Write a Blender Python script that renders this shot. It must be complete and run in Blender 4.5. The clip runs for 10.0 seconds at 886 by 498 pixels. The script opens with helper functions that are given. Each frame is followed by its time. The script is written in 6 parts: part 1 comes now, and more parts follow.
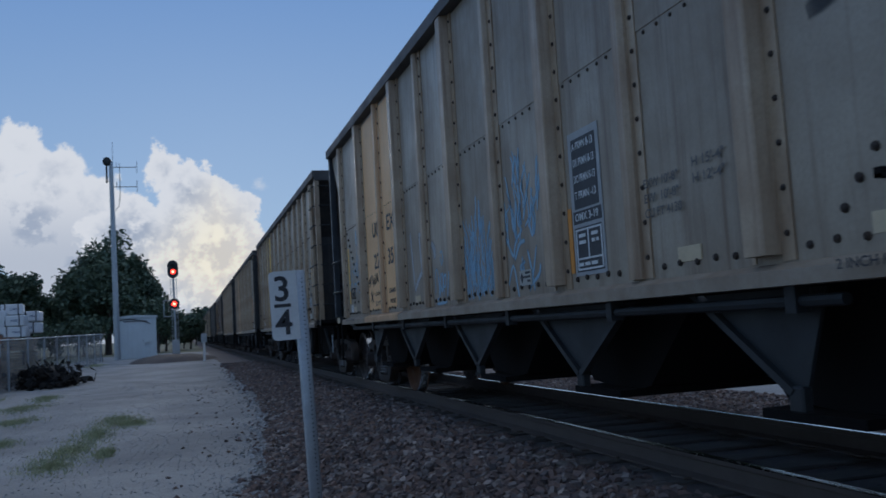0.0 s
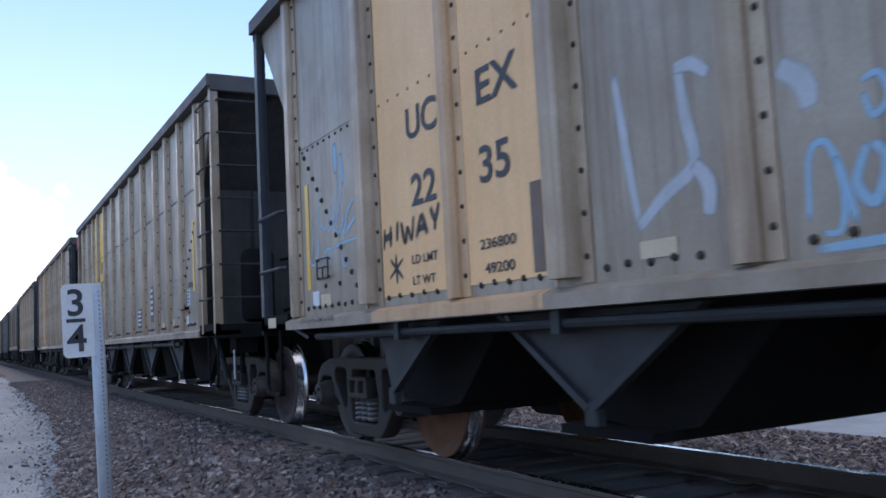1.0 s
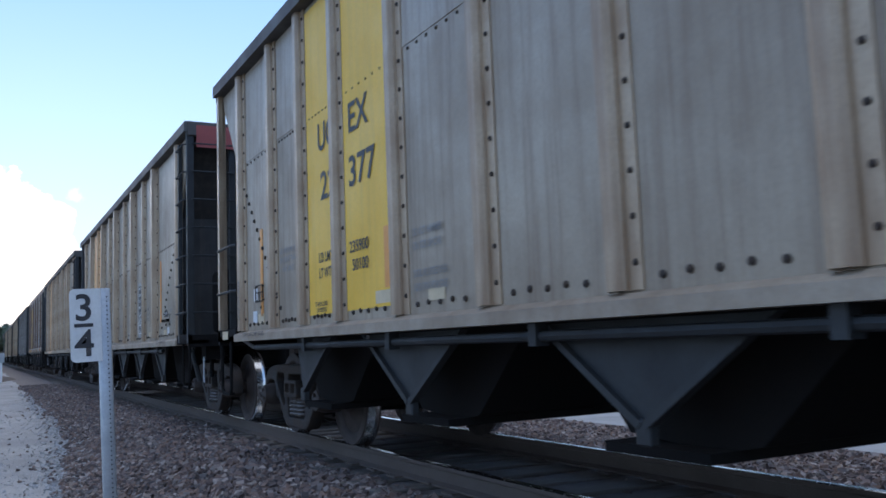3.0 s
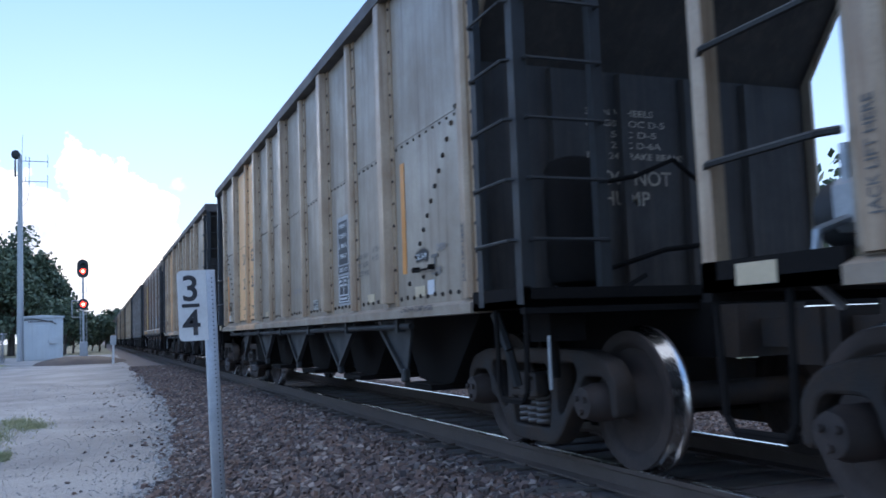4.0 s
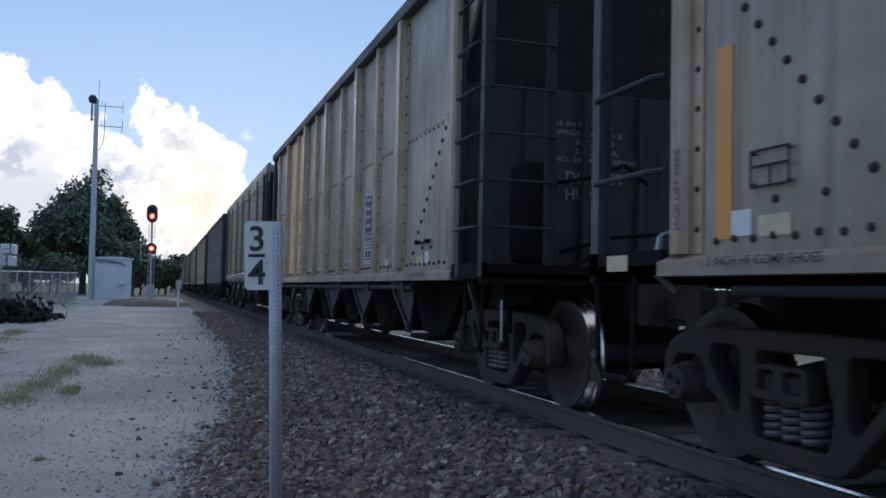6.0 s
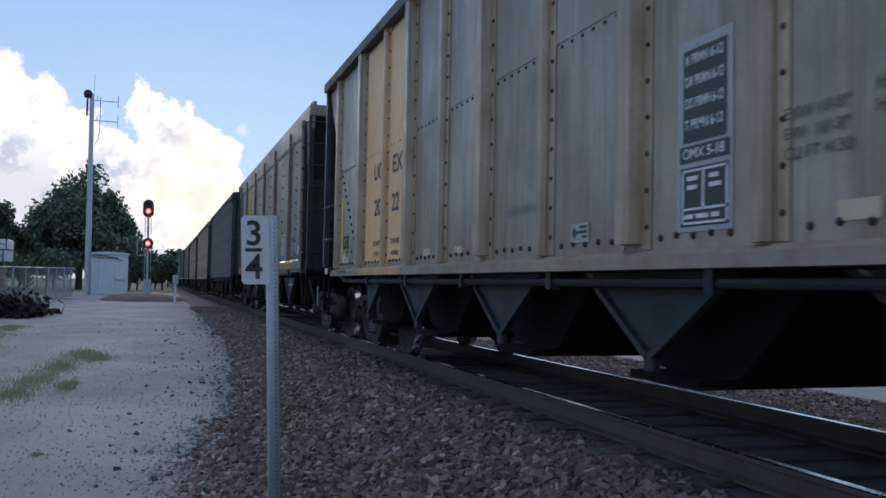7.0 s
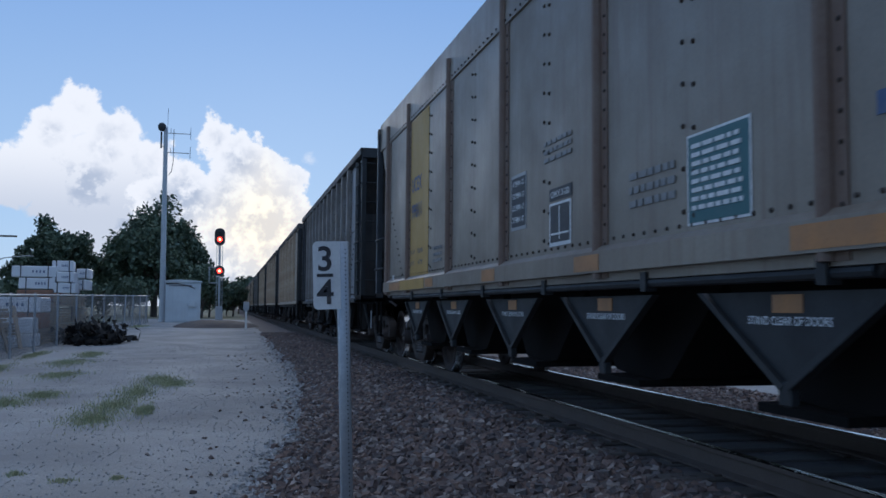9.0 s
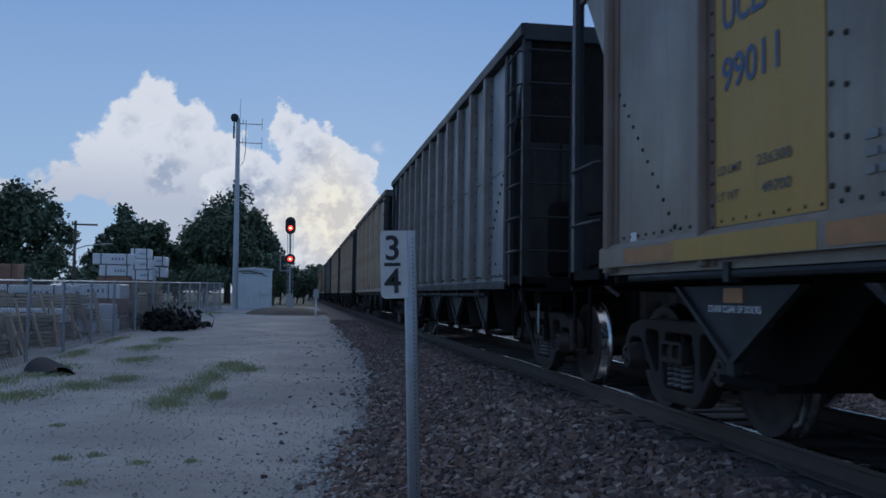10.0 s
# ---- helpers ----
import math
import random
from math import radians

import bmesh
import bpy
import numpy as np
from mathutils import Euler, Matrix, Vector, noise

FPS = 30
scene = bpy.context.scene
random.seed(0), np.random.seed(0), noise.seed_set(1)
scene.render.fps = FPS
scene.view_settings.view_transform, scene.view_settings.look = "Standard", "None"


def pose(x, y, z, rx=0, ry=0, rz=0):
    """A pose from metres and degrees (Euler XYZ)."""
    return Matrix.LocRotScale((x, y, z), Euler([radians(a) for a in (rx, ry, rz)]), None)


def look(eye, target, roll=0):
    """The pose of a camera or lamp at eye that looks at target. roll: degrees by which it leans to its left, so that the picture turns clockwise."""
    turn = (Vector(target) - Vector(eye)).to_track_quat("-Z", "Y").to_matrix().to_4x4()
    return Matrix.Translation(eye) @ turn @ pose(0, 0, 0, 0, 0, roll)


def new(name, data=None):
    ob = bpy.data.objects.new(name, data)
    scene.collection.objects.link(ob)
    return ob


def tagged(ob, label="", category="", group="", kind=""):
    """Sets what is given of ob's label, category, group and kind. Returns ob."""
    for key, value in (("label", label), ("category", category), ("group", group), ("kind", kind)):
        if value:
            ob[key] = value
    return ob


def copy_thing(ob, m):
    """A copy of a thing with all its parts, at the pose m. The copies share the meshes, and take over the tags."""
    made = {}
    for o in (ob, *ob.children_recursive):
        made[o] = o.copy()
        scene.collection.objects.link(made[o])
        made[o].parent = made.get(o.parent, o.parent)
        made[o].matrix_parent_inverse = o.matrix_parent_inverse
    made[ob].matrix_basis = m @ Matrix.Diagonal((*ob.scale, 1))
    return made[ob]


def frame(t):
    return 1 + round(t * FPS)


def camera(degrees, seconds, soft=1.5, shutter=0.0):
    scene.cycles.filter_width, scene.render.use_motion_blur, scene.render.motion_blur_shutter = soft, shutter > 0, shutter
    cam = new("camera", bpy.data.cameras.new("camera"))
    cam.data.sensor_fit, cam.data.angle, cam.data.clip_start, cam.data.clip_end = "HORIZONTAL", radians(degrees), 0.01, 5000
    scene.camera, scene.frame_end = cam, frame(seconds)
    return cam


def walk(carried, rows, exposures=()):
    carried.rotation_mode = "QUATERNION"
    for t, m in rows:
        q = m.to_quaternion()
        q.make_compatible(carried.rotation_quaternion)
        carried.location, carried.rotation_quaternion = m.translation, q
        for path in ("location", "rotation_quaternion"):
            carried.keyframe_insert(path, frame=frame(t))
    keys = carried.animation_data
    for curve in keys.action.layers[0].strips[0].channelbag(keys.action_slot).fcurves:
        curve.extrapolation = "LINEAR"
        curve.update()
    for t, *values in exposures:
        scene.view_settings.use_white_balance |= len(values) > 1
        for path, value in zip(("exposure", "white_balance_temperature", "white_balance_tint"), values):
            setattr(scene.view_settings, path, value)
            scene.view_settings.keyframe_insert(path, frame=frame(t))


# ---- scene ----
cam = camera(54.0, 10.0, soft=1.6, shutter=0.12)
PATH = [
    (0.0, -0.023, 0.024, 0.993, -16.35, 4.91, 3.33),
    (0.5, -0.012, 0.004, 0.997, -24.75, 5.61, 3.07),
    (1.0, 0.016, 0.006, 0.992, -28.32, 5.40, 2.92),
    (1.5, 0.017, 0.008, 0.985, -27.79, 4.99, 3.07),
    (2.0, 0.028, -0.003, 0.982, -26.12, 5.31, 2.59),
    (2.2, 0.025, -0.006, 0.985, -25.69, 5.36, 2.22),
    (3.3, 0.030, -0.002, 0.993, -28.18, 6.24, 2.09),
    (3.5, 0.030, 0.004, 0.985, -27.03, 6.04, 2.15),
    (4.0, 0.016, 0.008, 0.970, -21.65, 5.22, 2.06),
    (4.5, 0.006, 0.001, 0.972, -18.08, 4.06, 0.71),
    (5.0, 0.011, 0.005, 0.972, -18.35, 3.37, -0.37),
    (5.5, 0.000, 0.000, 0.978, -18.53, 3.47, -1.04),
    (6.0, -0.003, -0.008, 0.970, -17.89, 2.75, -1.26),
    (7.5, -0.005, -0.005, 0.968, -18.15, 2.33, -0.95),
    (8.0, -0.005, 0.003, 0.970, -17.25, 2.53, -1.31),
    (8.5, -0.023, -0.003, 0.973, -15.51, 3.50, -1.26),
    (9.0, -0.026, -0.003, 0.963, -13.75, 3.90, -0.50),
    (9.5, -0.012, 0.015, 0.962, -11.32, 3.70, -0.37),
    (10.0, -0.018, 0.026, 0.969, -9.31, 3.10, -0.88),
]
walk(cam, [(t, pose(x, y, z, 90 + p, r, w)) for t, x, y, z, w, p, r in PATH],
     exposures=[(0.0, -0.45, 5500, 10), (0.5, 0.05, 5750, 12), (1.0, 1.0, 5950, 18), (1.5, 1.12, 5650, 16), (2.0, 1.05, 5550, 13), (3.5, 0.9, 6000, 14), (4.0, 0.95, 5700, 14), (4.5, 0.15, 5900, 10),
                (5.5, 0.25, 5950, 12), (7.5, 0.26, 6050, 13), (8.0, 0.3, 6050, 14), (8.5, 0.28, 5650, 11), (9.0, -0.05, 5500, 11), (9.5, -0.27, 5450, 11), (10.0, -0.42, 5400, 11)])

# ---- light ----
SUN_AZ, SUN_EL = 3.0, 13.0      # degrees right of the track's heading, and up
world = bpy.data.worlds.new("world")
scene.world = world
world.use_nodes = True


def build_world():
    nt = world.node_tree
    nt.nodes.clear()
    N, L = nt.nodes.new, nt.links.new

    def math_node(op, a, b=None, c=None, clamp=False):
        n = N("ShaderNodeMath")
        n.operation, n.use_clamp = op, clamp
        for i, v in enumerate((a, b, c)):
            if v is None:
                continue
            if isinstance(v, (int, float)):
                n.inputs[i].default_value = v
            else:
                L(v, n.inputs[i])
        return n.outputs[0]

    sky = N("ShaderNodeTexSky")
    sky.sky_type, sky.sun_disc = "NISHITA", False
    sky.sun_elevation, sky.sun_rotation = radians(SUN_EL), radians(SUN_AZ)
    sky.air_density, sky.dust_density, sky.ozone_density = 1.0, 0.1, 2.0
    co = N("ShaderNodeTexCoord").outputs["Generated"]
    sep = N("ShaderNodeSeparateXYZ")
    L(co, sep.inputs[0])
    az = math_node("MULTIPLY", math_node("ARCTAN2", sep.outputs[0], sep.outputs[1]), 57.2958)
    el = math_node("MULTIPLY", math_node("ARCSINE", sep.outputs[2]), 57.2958)

    def noise_node(scale, detail, rough=0.55):
        n = N("ShaderNodeTexNoise")
        n.inputs["Scale"].default_value, n.inputs["Detail"].default_value, n.inputs["Roughness"].default_value = scale, detail, rough
        L(co, n.inputs["Vector"])
        return n
    n1 = noise_node(26, 7, 0.6)
    sep1 = N("ShaderNodeSeparateColor")
    L(n1.outputs["Color"], sep1.inputs[0])
    azn = math_node("ADD", az, math_node("MULTIPLY", math_node("SUBTRACT", sep1.outputs[0], 0.5), 4.2))
    eln = math_node("ADD", el, math_node("MULTIPLY", math_node("SUBTRACT", sep1.outputs[1], 0.5), 4.2))

    def blobs(rows):
        best = None
        for a, e, r, f in rows:
            dx = math_node("SUBTRACT", azn, a)
            dy = math_node("MULTIPLY", math_node("SUBTRACT", eln, e), f)
            d = math_node("SQRT", math_node("ADD", math_node("MULTIPLY", dx, dx), math_node("MULTIPLY", dy, dy)))
            v = math_node("SUBTRACT", r, d)
            best = v if best is None else math_node("SMOOTH_MAX", best, v, 0.5)
        return best
    east = blobs([(-1.1, 10.9, 1.5, 1), (1.0, 9.2, 2.2, 1), (3.0, 7.3, 1.9, 1), (4.0, 6.0, 1.2, 1), (0.6, 5.6, 3.6, 1), (-3.2, 6.2, 3.0, 1), (0.0, 2.0, 4.2, 1.2)])
    west = blobs([(-9.3, 11.8, 1.4, 1), (-11.0, 10.2, 1.9, 1), (-7.4, 10.0, 2.0, 1), (-8.6, 7.2, 3.3, 1), (-12.6, 7.4, 1.9, 1), (-14.6, 6.4, 1.5, 1.3), (-5.4, 8.6, 1.8, 1), (-5.0, 4.0, 4.4, 1.3),
                  (-17.5, 5.6, 1.6, 1.8)])
    wisp = blobs([(4.9, 9.6, 0.55, 1.2), (-21, 10, 0.8, 2.5)])

    def ramp(v, lo, hi):
        n = N("ShaderNodeMapRange")
        n.interpolation_type = "SMOOTHSTEP"
        L(v, n.inputs[0])
        n.inputs[1].default_value, n.inputs[2].default_value = lo, hi
        return n.outputs[0]

    def mix(fac, a, b):
        n = N("ShaderNodeMix")
        n.data_type = "RGBA"
        L(fac, n.inputs[0])
        for i, v in ((6, a), (7, b)):
            if isinstance(v, tuple):
                n.inputs[i].default_value = (*v, 1)
            else:
                L(v, n.inputs[i])
        return n.outputs[2]
    puff = noise_node(60, 6, 0.6)
    # sunlit billows: bright rims, bluish grey hearts and flat grey bases
    heart_w = math_node("MULTIPLY", ramp(west, 0.6, 3.0), ramp(puff.outputs[0], 0.33, 0.56))
    low_w = ramp(el, 10.0, 5.0)
    shade_w = math_node("MAXIMUM", heart_w, math_node("MULTIPLY", low_w, 0.65))
    col_w = mix(shade_w, CLOUD_LIT, CLOUD_SHADE)
    near_sun = ramp(math_node("ADD", math_node("ABSOLUTE", math_node("SUBTRACT", az, 2.0)), math_node("ABSOLUTE", math_node("SUBTRACT", el, 5.0))), 7.0, 0.5)
    heart_e = math_node("MULTIPLY", math_node("MULTIPLY", ramp(east, 0.4, 2.2), ramp(puff.outputs[0], 0.34, 0.56)), math_node("SUBTRACT", 1.0, near_sun))
    col_e = mix(near_sun, mix(heart_e, CLOUD_LIT, CLOUD_SHADE), mix(ramp(puff.outputs[0], 0.40, 0.60), CLOUD_GLOW, CLOUD_WARM))
    clear = mix(ramp(el, 32, 3), SKY_HIGH, SKY_HAZE)
    clear = mix(ramp(el, 34, 62), clear, SKY_TOP)
    part_sky = N("ShaderNodeMix")
    part_sky.data_type = "RGBA"
    part_sky.inputs[0].default_value = 0.88
    L(sky_scaled(nt, sky), part_sky.inputs[6])
    L(clear, part_sky.inputs[7])
    base = part_sky.outputs[2]
    c = mix(math_node("MULTIPLY", ramp(wisp, -0.2, 0.6), 0.45), base, CLOUD_LIT)
    c = mix(ramp(west, -0.15, 0.35), c, col_w)
    c = mix(ramp(east, -0.1, 0.25), c, col_e)
    bg, out = N("ShaderNodeBackground"), N("ShaderNodeOutputWorld")
    L(c, bg.inputs[0])
    bg.inputs[1].default_value = SKY_STRENGTH
    L(bg.outputs[0], out.inputs[0])


def sky_scaled(nt, sky):
    """The clear sky, brought to the scale of the clouds' colours."""
    n = nt.nodes.new("ShaderNodeVectorMath")
    n.operation = "SCALE"
    nt.links.new(sky.outputs[0], n.inputs[0])
    n.inputs["Scale"].default_value = 1.0
    return n.outputs[0]


SKY_STRENGTH = 0.12
SKY_HIGH, SKY_TOP, SKY_HAZE = (1.45, 2.75, 5.3), (5.2, 5.4, 5.6), (3.7, 4.8, 6.1)
CLOUD_LIT, CLOUD_SHADE, CLOUD_GLOW, CLOUD_WARM = (8.2, 7.7, 7.1), (4.3, 4.5, 4.9), (10.6, 9.1, 6.5), (7.6, 6.6, 5.3)
build_world()

sun = new("sun", bpy.data.lights.new("sun", "SUN"))
sun.data.energy, sun.data.angle, sun.data.color = 0.6, radians(12), (1.0, 0.86, 0.68)
sun.matrix_world = look((0, 0, 0), (-math.sin(radians(SUN_AZ)) * math.cos(radians(SUN_EL)), -math.cos(radians(SUN_AZ)) * math.cos(radians(SUN_EL)), -math.sin(radians(SUN_EL))))


# ---- materials ----
def material(name, base, rough=0.7, metal=0.0, other=None, scale=6.0, amount=0.5, fine=120.0, bump=0.15, streak=0.0, streak_col=(0.16, 0.12, 0.09), per_piece=0.0, stretch=(1, 1, 1), spec=0.5, grain=0.45):
    """A surface whose colour wanders between base and other in stains of one scale and grain of a finer one; streak: dirt run down it."""
    m = bpy.data.materials.new(name)
    m.use_nodes = True
    nt = m.node_tree
    N, L = nt.nodes.new, nt.links.new
    b = nt.nodes["Principled BSDF"]
    b.inputs["Metallic"].default_value = metal
    b.inputs["Specular IOR Level"].default_value = spec
    co = N("ShaderNodeTexCoord").outputs["Object"]
    mp = N("ShaderNodeMapping")
    mp.inputs["Scale"].default_value = stretch
    L(co, mp.inputs[0])

    def nz(s, d, src):
        n = N("ShaderNodeTexNoise")
        n.inputs["Scale"].default_value, n.inputs["Detail"].default_value, n.inputs["Roughness"].default_value = s, d, 0.65
        L(src, n.inputs["Vector"])
        return n.outputs[0]

    def mixc(f, a, c, amt=1.0):
        n = N("ShaderNodeMix")
        n.data_type = "RGBA"
        k = N("ShaderNodeMath")
        k.operation, k.use_clamp = "MULTIPLY", True
        L(f, k.inputs[0])
        k.inputs[1].default_value = amt
        L(k.outputs[0], n.inputs[0])
        for i, v in ((6, a), (7, c)):
            if isinstance(v, tuple):
                n.inputs[i].default_value = (*v, 1)
            else:
                L(v, n.inputs[i])
        return n.outputs[2]

    def spread(v, lo, hi):
        n = N("ShaderNodeMapRange")
        L(v, n.inputs[0])
        n.inputs[1].default_value, n.inputs[2].default_value = lo, hi
        return n.outputs[0]
    other = other or tuple(0.6 * c for c in base)
    big, small = nz(scale, 5, mp.outputs[0]), nz(fine, 3, co)
    col = mixc(spread(big, 0.35, 0.68), base, other, amount)
    col = mixc(spread(small, 0.4, 0.75), col, tuple(0.55 * c for c in base), grain * amount)
    if streak:
        ms = N("ShaderNodeMapping")
        ms.inputs["Scale"].default_value = (7, 7, 0.35)
        L(co, ms.inputs[0])
        col = mixc(spread(nz(1.6, 6, ms.outputs[0]), 0.48, 0.74), col, streak_col, streak)
    if per_piece:
        oi = N("ShaderNodeObjectInfo")
        hs = N("ShaderNodeHueSaturation")
        mr = N("ShaderNodeMapRange")
        L(oi.outputs["Random"], mr.inputs[0])
        mr.inputs[3].default_value, mr.inputs[4].default_value = 1 - per_piece, 1 + per_piece
        L(mr.outputs[0], hs.inputs["Value"])
        L(col, hs.inputs["Color"])
        col = hs.outputs[0]
    L(col, b.inputs["Base Color"])
    rr = N("ShaderNodeMapRange")
    L(big, rr.inputs[0])
    rr.inputs[1].default_value, rr.inputs[2].default_value = 0.3, 0.7
    rr.inputs[3].default_value, rr.inputs[4].default_value = max(rough - 0.1, 0.03), min(rough + 0.12, 1)
    L(rr.outputs[0], b.inputs["Roughness"])
    if bump:
        bn = N("ShaderNodeBump")
        bn.inputs["Strength"].default_value, bn.inputs["Distance"].default_value = bump, 0.01
        L(small, bn.inputs["Height"])
        L(bn.outputs[0], b.inputs["Normal"])
    return m


def island_material(name, cols, rough=0.85):
    """Loose pieces joined in one mesh, each of its own shade."""
    m = bpy.data.materials.new(name)
    m.use_nodes = True
    nt = m.node_tree
    N, L = nt.nodes.new, nt.links.new
    b = nt.nodes["Principled BSDF"]
    g = N("ShaderNodeNewGeometry")
    r = N("ShaderNodeValToRGB")
    L(g.outputs["Random Per Island"], r.inputs[0])
    e = r.color_ramp.elements
    while len(e) < len(cols):
        e.new(0.5)
    for i, c in enumerate(cols):
        e[i].position, e[i].color = i / (len(cols) - 1), (*c, 1)
    n = N("ShaderNodeTexNoise")
    n.inputs["Scale"].default_value = 40
    mx = N("ShaderNodeMix")
    mx.data_type, mx.blend_type = "RGBA", "MULTIPLY"
    mx.inputs[0].default_value = 0.5
    L(r.outputs[0], mx.inputs[6])
    L(n.outputs[0], mx.inputs[7])
    L(mx.outputs[2], b.inputs["Base Color"])
    b.inputs["Roughness"].default_value = rough
    return m


def glow(name, col, strength):
    m = bpy.data.materials.new(name)
    m.use_nodes = True
    b = m.node_tree.nodes["Principled BSDF"]
    b.inputs["Base Color"].default_value = (*col, 1)
    b.inputs["Emission Color"].default_value = (*col, 1)
    b.inputs["Emission Strength"].default_value = strength
    return m


ALU = material("weathered_aluminium", (0.38, 0.315, 0.235), 0.42, 0.15, (0.25, 0.19, 0.13), 1.1, 0.9, 45, 0.1, 0.85, (0.16, 0.105, 0.065))
DIM_INK = material("dim_end_stencil", (0.44, 0.37, 0.28), 0.7, 0.0, (0.14, 0.12, 0.10), 14, 0.8, 90, 0.0)
ALU_RIB = material("dusty_aluminium_rib", (0.46, 0.35, 0.235), 0.4, 0.12, (0.28, 0.18, 0.105), 1.6, 0.9, 55, 0.08, 0.9, (0.19, 0.11, 0.06))
ALU_E = material("dull_aluminium", (0.275, 0.235, 0.185), 0.42, 0.2, (0.18, 0.145, 0.11), 0.9, 0.8, 45, 0.06, 0.7, (0.17, 0.12, 0.09))
SILL = material("dusty_sill", (0.36, 0.295, 0.22), 0.6, 0.1, (0.22, 0.155, 0.10), 3.0, 0.8, 60, 0.08)
CHORD = material("sooty_top_chord", (0.095, 0.088, 0.082), 0.65, 0.1, (0.06, 0.05, 0.045), 2.0, 0.8, 60, 0.08)
BLUE_STEEL = material("grey_blue_painted_steel", (0.065, 0.072, 0.082), 0.55, 0.1, (0.045, 0.046, 0.05), 4.0, 0.7, 60, 0.08)
RUST_RIB = material("rust_brown_rib", (0.16, 0.10, 0.07), 0.65, 0.1, (0.25, 0.2, 0.16), 3, 0.6, 60, 0.08)
PEACH_RIB = material("dirty_peach_post", (0.66, 0.40, 0.20), 0.45, 0.0, (0.45, 0.27, 0.14), 1.6, 0.8, 55, 0.05, 0.7, (0.26, 0.15, 0.08))
PEACH = material("faded_peach_paint", (0.90, 0.52, 0.22), 0.5, 0.0, (0.74, 0.42, 0.19), 1.2, 0.6, 50, 0.03, 0.2, (0.36, 0.24, 0.14))
YELLOW = material("yellow_paint", (0.84, 0.50, 0.02), 0.45, 0.0, (0.70, 0.39, 0.02), 1.4, 0.5, 50, 0.03, 0.25, (0.4, 0.27, 0.06))
OCHRE = material("dull_ochre_paint", (0.45, 0.26, 0.035), 0.5, 0.0, (0.42, 0.28, 0.07), 1.4, 0.6, 50, 0.03, 0.35, (0.3, 0.2, 0.08))
ORANGE = material("orange_reflective_tape", (0.75, 0.30, 0.04), 0.4, 0.0, (0.62, 0.26, 0.05), 5, 0.5, 60, 0.02)
DULL_ORANGE = material("worn_orange_paint", (0.44, 0.20, 0.06), 0.55, 0.0, (0.3, 0.17, 0.09), 4, 0.8, 60, 0.02)
TAPE = material("yellow_reflective_tape", (0.80, 0.47, 0.05), 0.4, 0.0, (0.7, 0.4, 0.06), 5, 0.4, 60, 0.02)
TAPE_PALE = material("faded_yellow_tape", (0.74, 0.55, 0.22), 0.5, 0.0, (0.66, 0.46, 0.16), 6, 0.5, 60, 0.02)
PALE = material("pale_tape", (0.62, 0.50, 0.32), 0.5, 0.0, None, 8, 0.4, 60, 0.02)
WHITE = material("white_sticker", (0.72, 0.72, 0.72), 0.5, 0.0, (0.55, 0.55, 0.55), 20, 0.5, 60, 0.02)
RED = material("dull_red_paint", (0.30, 0.06, 0.05), 0.6, 0.0, (0.2, 0.05, 0.05), 3, 0.6, 60, 0.03)
INK = material("black_stencil_paint", (0.03, 0.03, 0.035), 0.55, 0.0, (0.07, 0.065, 0.06), 25, 0.5, 90, 0.0)
PLATE = material("off_white_plate", (0.40, 0.38, 0.33), 0.5, 0.0, (0.4, 0.38, 0.33), 12, 0.5, 60, 0.0)
GROUND_GREY = material("pale_grey_painted_ground", (0.42, 0.42, 0.42), 0.55, 0.0, (0.33, 0.32, 0.30), 6, 0.7, 60, 0.02)
BLUE_SPRAY_INK = material("blue_print", (0.1, 0.22, 0.4), 0.6, 0.0, None, 20, 0.4, 90, 0.0)
INK_WORN = material("worn_stencil_paint", (0.085, 0.08, 0.078), 0.6, 0.0, (0.2, 0.185, 0.165), 14, 0.8, 90, 0.0)
INK_FAINT = material("faded_stencil_paint", (0.20, 0.195, 0.19), 0.6, 0.0, (0.32, 0.31, 0.30), 12, 0.9, 90, 0.0)
WHITE_INK = material("white_stencil_paint", (0.8, 0.8, 0.78), 0.6, 0.0, (0.4, 0.4, 0.38), 25, 0.5, 90, 0.0)


def spray_paint(name, col, other):
    """Sprayed paint: dense along the middle of a stroke, thinning to specks at its edges."""
    m = material(name, col, 0.6, 0.0, other, 5, 0.7, 90, 0.0)
    nt = m.node_tree
    N, L = nt.nodes.new, nt.links.new
    at = N("ShaderNodeSeparateXYZ")
    n = N("ShaderNodeTexNoise")
    n.inputs["Scale"].default_value, n.inputs["Detail"].default_value = 260, 2
    co = N("ShaderNodeTexCoord")
    L(co.outputs["Object"], n.inputs["Vector"])
    L(co.outputs["UV"], at.inputs[0])
    add = N("ShaderNodeMath")
    add.operation = "MULTIPLY_ADD"
    L(n.outputs[0], add.inputs[0])
    add.inputs[1].default_value = 0.5
    L(at.outputs[0], add.inputs[2])
    mr = N("ShaderNodeMapRange")
    mr.interpolation_type = "SMOOTHSTEP"
    L(add.outputs[0], mr.inputs[0])
    mr.inputs[1].default_value, mr.inputs[2].default_value, mr.inputs[4].default_value = 0.3, 1.05, 0.8
    clear, mix = N("ShaderNodeBsdfTransparent"), N("ShaderNodeMixShader")
    L(mr.outputs[0], mix.inputs[0])
    L(clear.outputs[0], mix.inputs[1])
    L(nt.nodes["Principled BSDF"].outputs[0], mix.inputs[2])
    L(mix.outputs[0], nt.nodes["Material Output"].inputs["Surface"])
    return m


